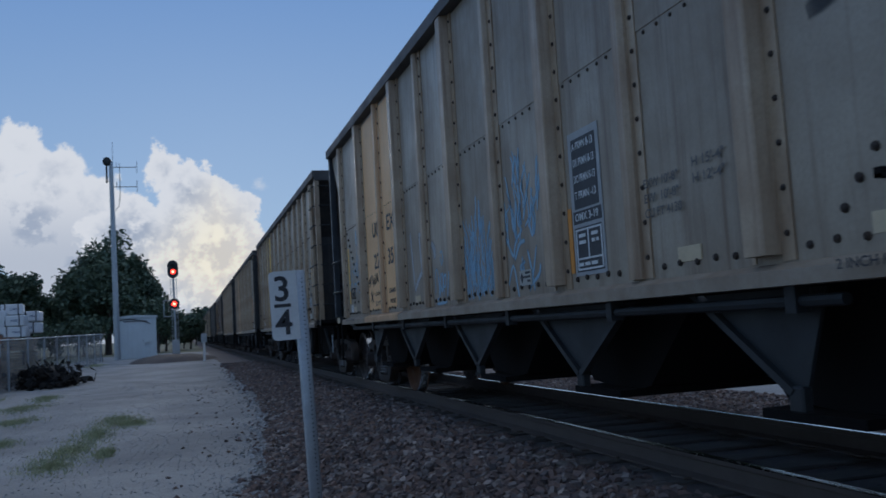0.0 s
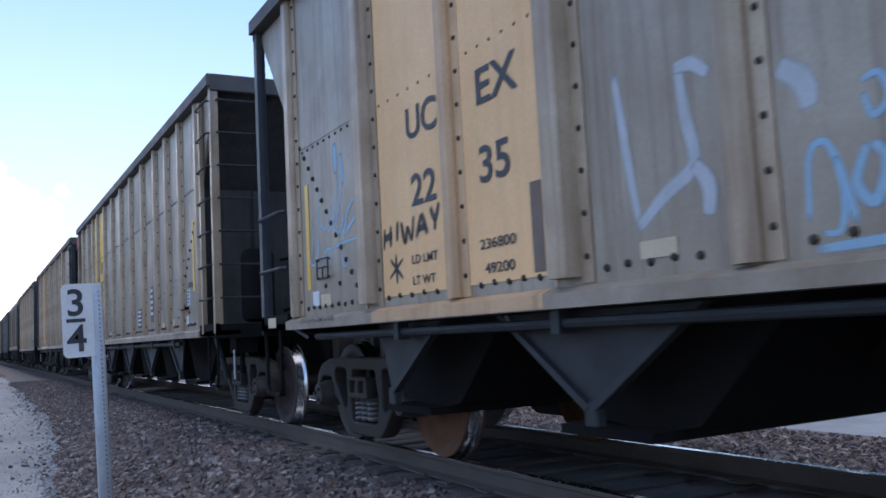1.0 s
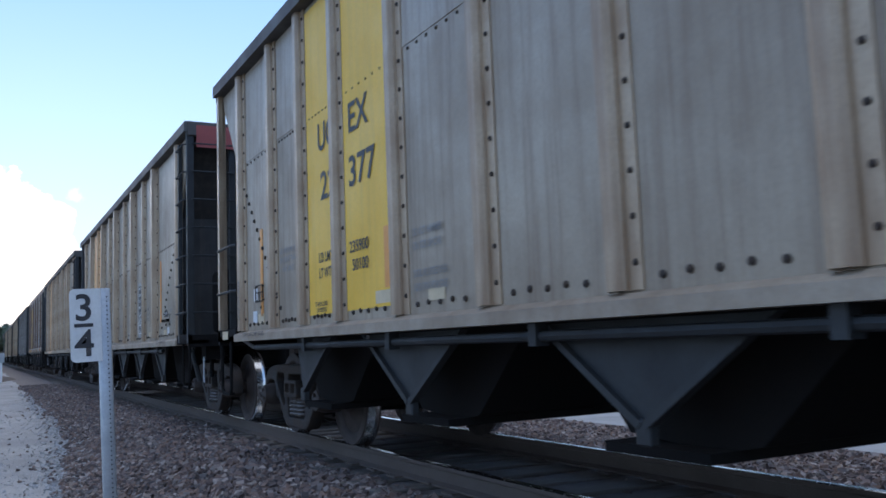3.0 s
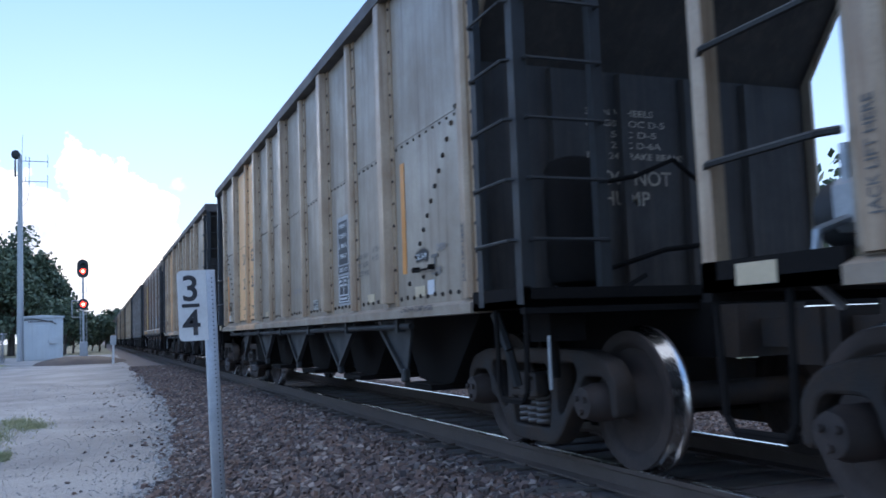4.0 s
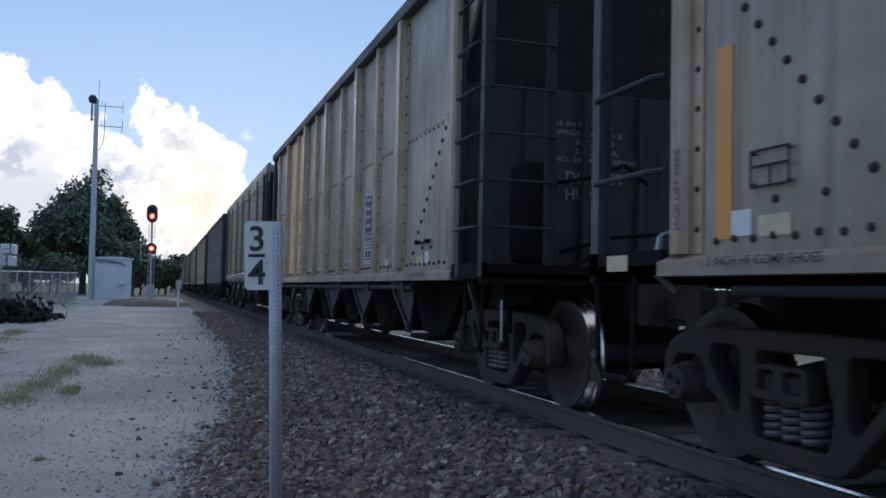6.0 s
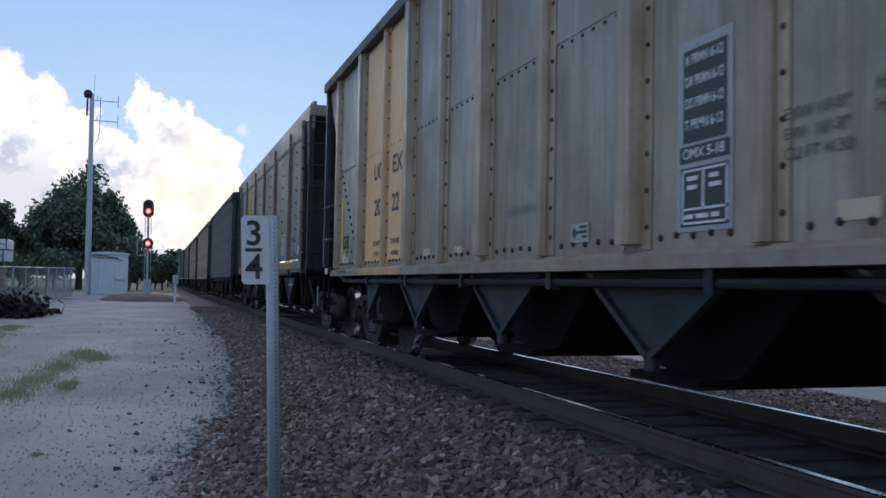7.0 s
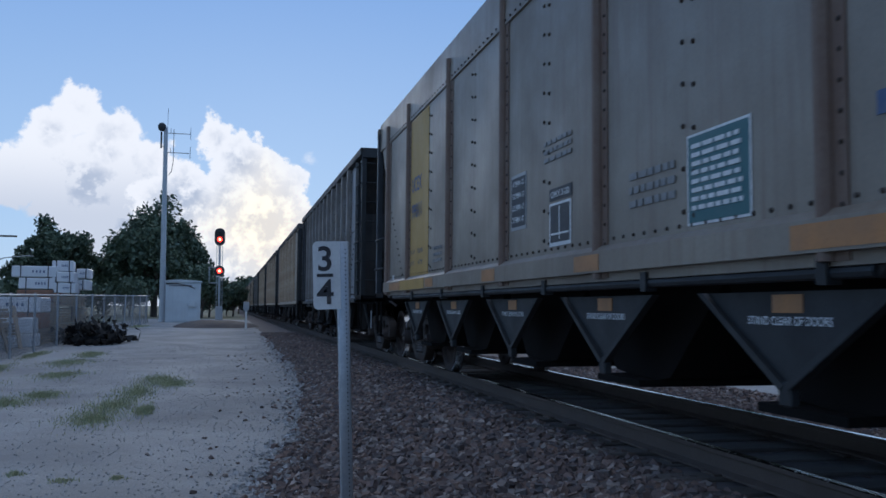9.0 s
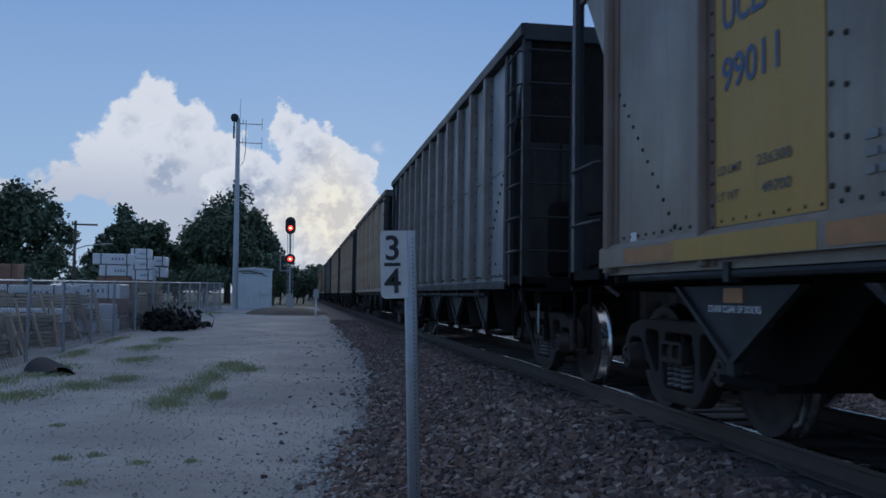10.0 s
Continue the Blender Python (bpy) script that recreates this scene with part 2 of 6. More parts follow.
BLUE_SPRAY = spray_paint("pale_blue_spray_paint", (0.34, 0.54, 0.70), (0.36, 0.50, 0.60))
WHITE_SPRAY = spray_paint("white_spray_paint", (0.58, 0.60, 0.63), (0.42, 0.43, 0.44))
BLACK_SPRAY = spray_paint("black_spray_paint", (0.03, 0.03, 0.035), (0.06, 0.055, 0.05))
TEAL = material("teal_placard", (0.035, 0.12, 0.13), 0.5, 0.0, (0.05, 0.15, 0.155), 6, 0.4, 60, 0.0)
# Near-black base colour: the shade under the cars is put into it.
SHADE_BLACK_STEEL = material("black_steel_darkened_for_shade", (0.009, 0.0085, 0.0085), 0.85, 0.0, (0.02, 0.017, 0.015), 2.5, 0.8, 60, 0.1, spec=0.1)
GREY_STEEL = material("dark_grey_steel", (0.026, 0.029, 0.031), 0.6, 0.1, (0.022, 0.021, 0.02), 2.5, 0.8, 60, 0.1)
END_STEEL = material("grimy_end_sheet", (0.048, 0.043, 0.039), 0.75, 0.0, (0.028, 0.025, 0.023), 1.5, 0.9, 40, 0.1, 0.5, (0.1, 0.075, 0.06))
CAST = material("greasy_cast_steel", (0.034, 0.03, 0.028), 0.7, 0.1, (0.075, 0.05, 0.034), 5, 0.9, 70, 0.45, spec=0.35)
WHEEL_FACE = material("rusty_wheel_face", (0.065, 0.046, 0.038), 0.7, 0.1, (0.04, 0.034, 0.03), 6, 0.8, 60, 0.1)
POLISHED = material("polished_tread_steel", (0.62, 0.61, 0.60), 0.2, 1.0, (0.45, 0.43, 0.42), 30, 0.4, 90, 0.02)
RAIL_SIDE = material("rusty_rail_side", (0.09, 0.066, 0.052), 0.8, 0.1, (0.14, 0.11, 0.09), 3, 0.8, 80, 0.2)
TIE = material("weathered_timber_tie", (0.10, 0.082, 0.068), 0.9, 0.0, (0.17, 0.15, 0.13), 5, 0.8, 60, 0.4, per_piece=0.25, stretch=(0.3, 4, 4))
GALV = material("galvanised_steel", (0.46, 0.48, 0.50), 0.45, 0.6, (0.34, 0.36, 0.38), 14, 0.7, 90, 0.05)
WIRE = material("dull_fence_wire", (0.22, 0.23, 0.24), 0.6, 0.3, (0.15, 0.15, 0.15), 10, 0.6, 60, 0.0)
SIGN_WHITE = material("sign_white_enamel", (0.78, 0.78, 0.76), 0.45, 0.0, (0.62, 0.62, 0.6), 9, 0.5, 60, 0.02)
SHED_PAINT = material("shed_white_paint", (0.66, 0.70, 0.71), 0.5, 0.1, (0.55, 0.58, 0.59), 1.5, 0.5, 60, 0.03, 0.2, (0.35, 0.34, 0.32))
SIGNAL_BLACK = material("signal_black_paint", (0.025, 0.025, 0.028), 0.5, 0.0, (0.05, 0.05, 0.05), 8, 0.5, 60, 0.03)
RED_LAMP = glow("red_signal_lens", (1.0, 0.03, 0.015), 5.0)
RED_HOT = glow("bright_signal_bulb", (1.0, 0.25, 0.12), 9.0)
BARK = material("bark", (0.09, 0.07, 0.055), 0.9, 0.0, (0.14, 0.12, 0.1), 8, 0.7, 60, 0.4)
LEAF = island_material("leaves", [(0.07, 0.105, 0.07), (0.12, 0.165, 0.10), (0.19, 0.235, 0.14)], 0.6)
GRASS = island_material("grass_blades", [(0.34, 0.39, 0.20), (0.46, 0.49, 0.27), (0.60, 0.56, 0.36)], 0.7)
STONE = island_material("ballast_stones", [(0.075, 0.06, 0.056), (0.165, 0.12, 0.108), (0.26, 0.175, 0.14), (0.12, 0.105, 0.105), (0.46, 0.38, 0.33)])
PEBBLE = island_material("limestone_chips", [(0.35, 0.34, 0.33), (0.45, 0.44, 0.43), (0.62, 0.61, 0.60), (0.28, 0.27, 0.26)])
BALLAST = material("ballast_bed", (0.12, 0.10, 0.095), 0.95, 0.0, (0.19, 0.155, 0.14), 9, 0.8, 45, 0.9)
HEAP = material("dark_spoil", (0.07, 0.056, 0.05), 0.95, 0.0, (0.11, 0.085, 0.07), 5, 0.8, 30, 0.9)
ROAD = material("limestone_gravel_road", (0.385, 0.38, 0.37), 0.95, 0.0, (0.225, 0.22, 0.212), 0.55, 0.95, 48, 1.0, grain=1.0)
SOIL = material("dry_grass_soil", (0.20, 0.19, 0.13), 0.95, 0.0, (0.10, 0.12, 0.05), 0.15, 0.9, 10, 0.6)
LUMBER = material("sawn_lumber", (0.40, 0.32, 0.23), 0.8, 0.0, (0.30, 0.22, 0.14), 5, 0.7, 60, 0.2, per_piece=0.2)
WRAP = material("white_lumber_wrap", (0.72, 0.72, 0.72), 0.5, 0.0, (0.6, 0.6, 0.62), 2, 0.5, 60, 0.05)
BRICK_RED = material("reddish_pallet_load", (0.30, 0.16, 0.10), 0.85, 0.0, (0.2, 0.12, 0.09), 5, 0.7, 60, 0.2)
DARK_RUBBER = material("black_plastic_pipe", (0.03, 0.03, 0.032), 0.5, 0.0, (0.05, 0.05, 0.05), 6, 0.5, 60, 0.1)
DEBRIS = island_material("dark_brush_pile", [(0.012, 0.012, 0.012), (0.03, 0.027, 0.024), (0.05, 0.04, 0.032)], 0.9)


# ---- mesh helpers ----
def box(bm, x0, x1, y0, y1, z0, z1):
    v = [bm.verts.new((x, y, z)) for x in (x0, x1) for y in (y0, y1) for z in (z0, z1)]
    for f in ((0, 1, 3, 2), (4, 6, 7, 5), (0, 4, 5, 1), (2, 3, 7, 6), (0, 2, 6, 4), (1, 5, 7, 3)):
        bm.faces.new([v[i] for i in f])


def prism(bm, pts, x0, x1, axis="x"):
    """A convex outline of (y, z) points drawn out along x (or of (x, z) points along y)."""
    def at(p, q):
        return (q, p[0], p[1]) if axis == "x" else ((p[0], q, p[1]) if axis == "y" else (p[0], p[1], q))
    a = [bm.verts.new(at(p, x0)) for p in pts]
    b = [bm.verts.new(at(p, x1)) for p in pts]
    bm.faces.new(a)
    bm.faces.new(b[::-1])
    for i in range(len(pts)):
        j = (i + 1) % len(pts)
        bm.faces.new((a[i], b[i], b[j], a[j]))


def rod(bm, p, q, r, n=8, r2=None):
    p, q = Vector(p), Vector(q)
    d = (q - p).normalized()
    u = d.orthogonal().normalized()
    w = d.cross(u)
    r2 = r if r2 is None else r2
    a, b = [], []
    for i in range(n):
        c = math.cos(2 * math.pi * i / n) * u + math.sin(2 * math.pi * i / n) * w
        a.append(bm.verts.new(p + r * c))
        b.append(bm.verts.new(q + r2 * c))
    for i in range(n):
        j = (i + 1) % n
        bm.faces.new((a[i], a[j], b[j], b[i]))
    bm.faces.new(a[::-1])
    bm.faces.new(b)


def lathe(bm, prof, n=28, axis="x"):
    """A profile of (along, radius) points turned about an axis; its ends are closed."""
    rings = []
    for s, r in prof:
        ring = []
        for i in range(n):
            c, k = r * math.cos(2 * math.pi * i / n), r * math.sin(2 * math.pi * i / n)
            ring.append(bm.verts.new((s, c, k) if axis == "x" else ((c, k, s) if axis == "z" else (c, s, k))))
        rings.append(ring)
    for a, b in zip(rings, rings[1:]):
        for i in range(n):
            j = (i + 1) % n
            bm.faces.new((a[i], a[j], b[j], b[i]))
    bm.faces.new(rings[0][::-1])
    bm.faces.new(rings[-1])
    return rings


def tube(bm, pts, r, n=6):
    """A bent bar through points."""
    for p, q in zip(pts, pts[1:]):
        rod(bm, p, q, r, n)


def mesh_of(name, bm, mat, smooth=False):
    bmesh.ops.recalc_face_normals(bm, faces=bm.faces)
    me = bpy.data.meshes.new(name)
    bm.to_mesh(me)
    bm.free()
    for m in (mat if isinstance(mat, (list, tuple)) else [mat]):
        me.materials.append(m)
    if smooth:
        for p in me.polygons:
            p.use_smooth = True
        me.set_sharp_from_angle(angle=radians(35))
    return me


def part(name, bm, mat, parent, label="", smooth=False):
    me = bm if isinstance(bm, bpy.types.Mesh) else mesh_of(name, bm, mat, smooth)
    ob = new(name, me)
    ob.parent = parent
    if label:
        ob["label"] = label
    return ob


def thing(name, label, category, m=None, group="", kind=""):
    ob = new(name)
    ob.empty_display_size = 0.2
    if m is not None:
        ob.matrix_basis = m
    return tagged(ob, label, category, group, kind)


def solo(name, bm, mat, label, category, m=None, group="", kind="", smooth=False):
    ob = new(name, mesh_of(name, bm, mat, smooth))
    if m is not None:
        ob.matrix_basis = m
    return tagged(ob, label, category, group, kind)


def bevel(bm, w, seg=1):
    bmesh.ops.bevel(bm, geom=list(bm.edges), offset=w, segments=seg, affect="EDGES", clamp_overlap=True)


def soup(name, verts, faces, mat):
    me = bpy.data.meshes.new(name)
    me.from_pydata(verts, [], faces)
    me.materials.append(mat)
    return me


def lettering(text, height, mat, squeeze=1.0, gap=1.0):
    """Flat letters as a mesh, in the x-z plane facing -y, starting at the origin."""
    cu = bpy.data.curves.new("letters", "FONT")
    cu.body, cu.size, cu.extrude, cu.space_character, cu.offset = text, height / 0.70, 0.0, gap, 0.022 * height
    ob = bpy.data.objects.new("letters", cu)
    scene.collection.objects.link(ob)
    me = bpy.data.meshes.new_from_object(ob.evaluated_get(bpy.context.evaluated_depsgraph_get()))
    bpy.data.objects.remove(ob)
    bpy.data.curves.remove(cu)
    me.transform(Matrix(((squeeze, 0, 0, 0), (0, 0, -1, 0), (0, 1, 0, 0), (0, 0, 0, 1))))
    me.materials.clear()
    me.materials.append(mat)
    return me


# ---- ground, road and track ----
RAIL_NEAR, RAIL_FAR, TRACK_X = 3.34, 4.84, 4.09


def road_z(y):
    """Height of the gravel road beside the track: it climbs a little towards the shed."""
    return -0.55 + 0.5 * min(max((y - 9.0) / 46.0, 0.0), 1.0)


def ballast_edge(y):
    e = float(np.interp(y, [5.0, 6.6, 8.4, 10.0, 12.6, 16.5, 20.0, 36.0, 46.0, 55.0], [0.05, 0.2, 0.45, 0.74, 1.08, 1.36, 1.5, 1.46, 1.34, 1.3]))
    return e + 0.05 * math.sin(y * 1.3) + 0.035 * math.sin(y * 3.1 + 1)


def ground_z(x, y):
    """One sheet: road, ballast shoulder, track bed, the far shoulder and the land beyond."""
    g = road_z(y)
    e = ballast_edge(y)
    top = -0.2
    if x < e:
        return g + 0.02 * math.sin(x * 1.7 + y * 0.6) + 0.015 * math.sin(y * 1.9 - x)
    if x < 2.55:
        f = (x - e) / (2.55 - e)
        return g + (top - g) * (f * f * (3 - 2 * f) * 0.6 + f * 0.4)
    if x < 5.75:
        return top
    if x < 8.2:
        return top - 0.32 * (x - 5.75) / 2.45
    return -0.52


def build_ground():
    xs = [-900, -400, -150, -70, -40, -25, -17, -13, -10, -8, -6.5, -5.2, -4.2] + [-3.4 + 0.2 * i for i in range(62)] + [9.5, 11, 14, 19, 28, 45, 90, 250, 900]
    ys = [-300, -80, -30, -12, -6, -3] + [-1 + 0.25 * i for i in range(90)] + [22 + i for i in range(50)] + [75, 80, 90, 105, 130, 170, 230, 320, 480, 800, 1600, 3500]
    mid = min(range(len(xs)), key=lambda i: abs(xs[i] - 0.8))

    def across(i, y):
        # the column in the middle follows the ballast's edge, its neighbours less and less
        k = max(0.0, 1 - abs(xs[i] - xs[mid]) / 1.6)
        return xs[i] + (ballast_edge(y) - xs[mid]) * k
    bm = bmesh.new()
    grid = [[bm.verts.new((across(i, y), y, ground_z(across(i, y) + (0.001 if i > mid else -0.001), y))) for y in ys] for i in range(len(xs))]
    for i in range(len(xs) - 1):
        for j in range(len(ys) - 1):
            f = bm.faces.new((grid[i][j], grid[i + 1][j], grid[i + 1][j + 1], grid[i][j + 1]))
            cx, cy = (xs[i] + xs[i + 1]) / 2, (ys[j] + ys[j + 1]) / 2
            if i >= mid and cx < 9.2:
                f.material_index = 1
            elif cx > -6.5 and i < mid and -40 < cy < 70 or 9.2 <= cx < 13:
                f.material_index = 0
            else:
                f.material_index = 2
    me = mesh_of("ground", bm, [ROAD, BALLAST, SOIL])
    for p in me.polygons:
        p.use_smooth = True
    return tagged(new("ground", me), "pale limestone gravel road beside a dark ballast bed", "ground", kind="structure")


ground = build_ground()


def build_rail(x):
    prof = [(-0.07, -0.17), (0.07, -0.17), (0.07, -0.155), (0.012, -0.135), (0.012, -0.045), (0.036, -0.035), (0.036, -0.006), (0.028, 0.0),
            (-0.028, 0.0), (-0.036, -0.006), (-0.036, -0.035), (-0.012, -0.045), (-0.012, -0.135), (-0.07, -0.155)]
    bm = bmesh.new()
    ys = [-60, -5, 0, 5, 10, 20, 40, 80, 160, 420]
    rings = [[bm.verts.new((x + px, y, pz)) for px, pz in prof] for y in ys]
    for a, b in zip(rings, rings[1:]):
        for i in range(len(prof)):
            j = (i + 1) % len(prof)
            f = bm.faces.new((a[i], a[j], b[j], b[i]))
            f.material_index = 1 if i in (6, 7, 8) else 0
    return tagged(new("rail", mesh_of("rail", bm, [RAIL_SIDE, POLISHED])), "rusty steel rail with a polished head on timber ties", "rail", "rails of the track", "structure")


for x in (RAIL_NEAR, RAIL_FAR):
    build_rail(x)


def build_ties():
    owner = thing("railway_ties", "weathered timber ties half sunk in ballast", "railway tie", kind="structure")
    bm = bmesh.new()
    box(bm, TRACK_X - 1.3, TRACK_X + 1.3, -0.11, 0.11, -0.34, -0.172)
    bevel(bm, 0.012)
    me = mesh_of("tie", bm, TIE)
    bm = bmesh.new()
    box(bm, -0.1, 0.1, -0.09, 0.09, -0.172, -0.156)
    bevel(bm, 0.004)
    plate = mesh_of("tie_plate", bm, RAIL_SIDE)
    far = bmesh.new()
    for i in range(340):
        y = -8 + 0.52 * i + random.uniform(-0.02, 0.02)
        if i < 90:
            t = part("tie", me, None, owner)
            t.location = (random.uniform(-0.05, 0.05), y, random.uniform(-0.012, 0.006))
            t.rotation_euler = (0, 0, random.uniform(-0.01, 0.01))
            for x in (RAIL_NEAR, RAIL_FAR):
                p = part("tie_plate", plate, None, t)
                p.location = (x, 0, 0.001)
        else:
            box(far, TRACK_X - 1.3, TRACK_X + 1.3, y - 0.11, y + 0.11, -0.34, -0.176)
    part("distant_ties", far, TIE, owner)["kind"] = "stuff"
    return owner


build_ties()


def stones(count, region, size, z_of, seed):
    """Loose broken stones as eight-cornered lumps, tilted every way."""
    rng = np.random.default_rng(seed)
    cube = np.array([(x, y, z) for x in (-1, 1) for y in (-1, 1) for z in (-1, 1)], float)
    quads = np.array([(0, 1, 3, 2), (4, 6, 7, 5), (0, 4, 5, 1), (2, 3, 7, 6), (0, 2, 6, 4), (1, 5, 7, 3)])
    V, F = [], []
    for k in range(count):
        x, y = region(rng)
        s = size(rng) * np.array([rng.uniform(0.7, 1.4), rng.uniform(0.6, 1.1), rng.uniform(0.45, 0.9)])
        c = cube * s * rng.uniform(0.55, 1.0, (8, 3))
        a = Euler((rng.uniform(0, 6.3), rng.uniform(-0.5, 0.5), rng.uniform(0, 6.3))).to_matrix()
        c = c @ np.array(a).T
        c += (x, y, z_of(x, y) + s[2] * 0.35)
        V.append(c)
        F.append(quads + 8 * k)
    return np.concatenate(V).tolist(), np.concatenate(F).tolist()


def near_shoulder(rng):
    y = 1.0 + 39 * rng.random() ** 2.0
    e = ballast_edge(y)
    return max(rng.uniform(e - 0.05, 3.1), e - 0.05) - (0.18 * abs(rng.normal()) if rng.random() < 0.07 else 0.0), y


def crib(rng):
    return rng.uniform(3.45, 4.75), rng.uniform(1.5, 22)


def far_shoulder(rng):
    return rng.uniform(5.0, 9.3), rng.uniform(1.5, 22)


v, f = stones(36000, near_shoulder, lambda r: r.uniform(0.015, 0.042), ground_z, 3)
tagged(new("ballast", soup("ballast", v, f, STONE)), "broken reddish-grey ballast stones sloping from the rail", "ballast", kind="stuff")
v, f = stones(14000, far_shoulder, lambda r: r.uniform(0.02, 0.045), ground_z, 4)
tagged(new("ballast_beyond", soup("ballast_beyond", v, f, STONE)), "broken ballast stones beyond the far rail", "ballast", kind="stuff")
v, f = stones(2200, crib, lambda r: r.uniform(0.018, 0.036), lambda x, y: -0.235, 5)
tagged(new("crib_ballast", soup("crib_ballast", v, f, STONE)), "oily ballast between the ties", "ballast", kind="stuff")


def road_chip(rng):
    y = 3.5 + 26 * rng.random() ** 1.8
    return ballast_edge(y) - 0.05 - 5.2 * rng.random() ** 1.7, y


v, f = stones(11000, road_chip, lambda r: r.uniform(0.004, 0.012), ground_z, 6)
tagged(new("road_chips", soup("road_chips", v, f, PEBBLE)), "loose pale limestone chips on the road", "gravel", kind="stuff")
v, f = stones(4200, lambda r: (lambda y: (ballast_edge(y) + 0.16 * r.normal(), y))(3.5 + 30 * r.random() ** 1.7), lambda r: r.uniform(0.010, 0.026), ground_z, 17)
tagged(new("edge_chips", soup("edge_chips", v, f, PEBBLE)), "pale limestone chips strewn along the ballast edge", "gravel", kind="stuff")
v, f = stones(170, lambda r: (lambda y: (ballast_edge(y) - 0.02 - 1.5 * r.random() ** 2, y))(4 + 22 * r.random()), lambda r: r.uniform(0.014, 0.028), ground_z, 7)
tagged(new("stray_ballast", soup("stray_ballast", v, f, STONE)), "stray dark ballast stones on the pale road", "gravel", kind="stuff")


# ---- the hopper cars ----
HALF = 1.64                     # half width over the side ribs
WALL = 1.58                     # half width of the side sheets
BODY, TOP_HALF = 6.42, 7.2      # half length of the side sheets below and of the top chord
SILL_LO, SILL_HI, TOP = 1.07, 1.16, 4.12
RIBS = [(4.68, 0.2), (3.46, 0.14), (2.37, 0.2), (1.28, 0.14), (0.15, 0.2), (-1.0, 0.14), (-2.19, 0.2), (-3.3, 0.14), (-4.47, 0.2)]
CACHE = {}


def cached(key, make):
    if key not in CACHE:
        CACHE[key] = make()
    return CACHE[key]


def side_sheet(mat, key):
    def make():
        bm = bmesh.new()
        prism(bm, [(-BODY, SILL_HI), (BODY, SILL_HI), (BODY, 2.95), (TOP_HALF - 0.03, TOP - 0.16), (-TOP_HALF + 0.03, TOP - 0.16), (-BODY, 2.95)], -WALL, -WALL + 0.03)
        return mesh_of("side_wall", bm, mat)
    return cached(("side", key), make)


def rib_mesh(w, mat, key, lo=SILL_HI + 0.02):
    """A pressed hat post with a flat riveted flange on its leading side; the broad ones stand out further."""
    def make():
        bm = bmesh.new()
        d = HALF - WALL + (0.03 if w > 0.17 else -0.002)
        bot = lo + (0.03 if w > 0.17 else 0.0)
        prism(bm, [(-WALL + 0.001, -w / 2), (-WALL - 0.03, -w / 2 + 0.006), (-WALL - d + 0.008, -w / 2 + 0.022), (-WALL - d, -w / 2 + 0.034),
                   (-WALL - d, w / 2 - 0.034), (-WALL - d + 0.008, w / 2 - 0.022), (-WALL - 0.03, w / 2 - 0.006), (-WALL + 0.001, w / 2)], bot, TOP - 0.14, "z")
        box(bm, -WALL - 0.01, -WALL + 0.001, -w / 2 - 0.085, -w / 2 + 0.004, lo, TOP - 0.14)
        box(bm, -WALL - 0.008, -WALL + 0.001, w / 2 - 0.004, w / 2 + 0.02, lo, TOP - 0.14)
        return mesh_of("side_post", bm, mat)
    return cached(("rib", key, w), make)


def rivet_heads(points):
    """Domed rivets at (x, y, z, radius)."""
    V, F = [], []
    for px, y, z, r in points:
        b = len(V)
        for out, k in ((0.0, 1.0), (0.55, 0.85), (0.85, 0.4)):
            for i in range(8):
                a = math.pi / 4 * i
                V.append((px - r * out, y + r * k * math.cos(a), z + r * k * math.sin(a)))
        for q in (0, 8):
            for i in range(8):
                j = (i + 1) % 8
                F.append((b + q + i, b + q + j, b + q + 8 + j, b + q + 8 + i))
        F.append(tuple(range(b + 16, b + 24)))
    return V, F


SPRING = material("worn_spring_steel", (0.17, 0.15, 0.135), 0.5, 0.4, (0.09, 0.075, 0.065), 20, 0.7, 80, 0.1)


def spring_mesh():
    bm = bmesh.new()
    n, turns, seg = 6, 5, 12
    rings = []
    for i in range(turns * seg + 1):
        a = 2 * math.pi * i / seg
        c = Vector((0.06 * math.cos(a), 0.06 * math.sin(a), 0.21 * i / (turns * seg)))
        d = Vector((math.cos(a), math.sin(a), 0))
        rings.append([bm.verts.new(c + 0.018 * (math.cos(2 * math.pi * k / n) * d + math.sin(2 * math.pi * k / n) * Vector((0, 0, 1)))) for k in range(n)])
    for a, b in zip(rings, rings[1:]):
        for k in range(n):
            bm.faces.new((a[k], a[(k + 1) % n], b[(k + 1) % n], b[k]))
    return mesh_of("spring", bm, SPRING, True)


def rounded(pts, r=0.05):
    """A closed outline with its corners rounded."""
    out, n = [], len(pts)
    for i in range(n):
        a, p, b = (Vector(pts[(i + k) % n]) for k in (-1, 0, 1))
        u, v = a - p, b - p
        k = min(r, u.length * 0.45, v.length * 0.45)
        u, v = p + u.normalized() * k, p + v.normalized() * k
        out += [u.lerp(p, f).lerp(p.lerp(v, f), f) for f in (0, 0.33, 0.67, 1)]
    return out


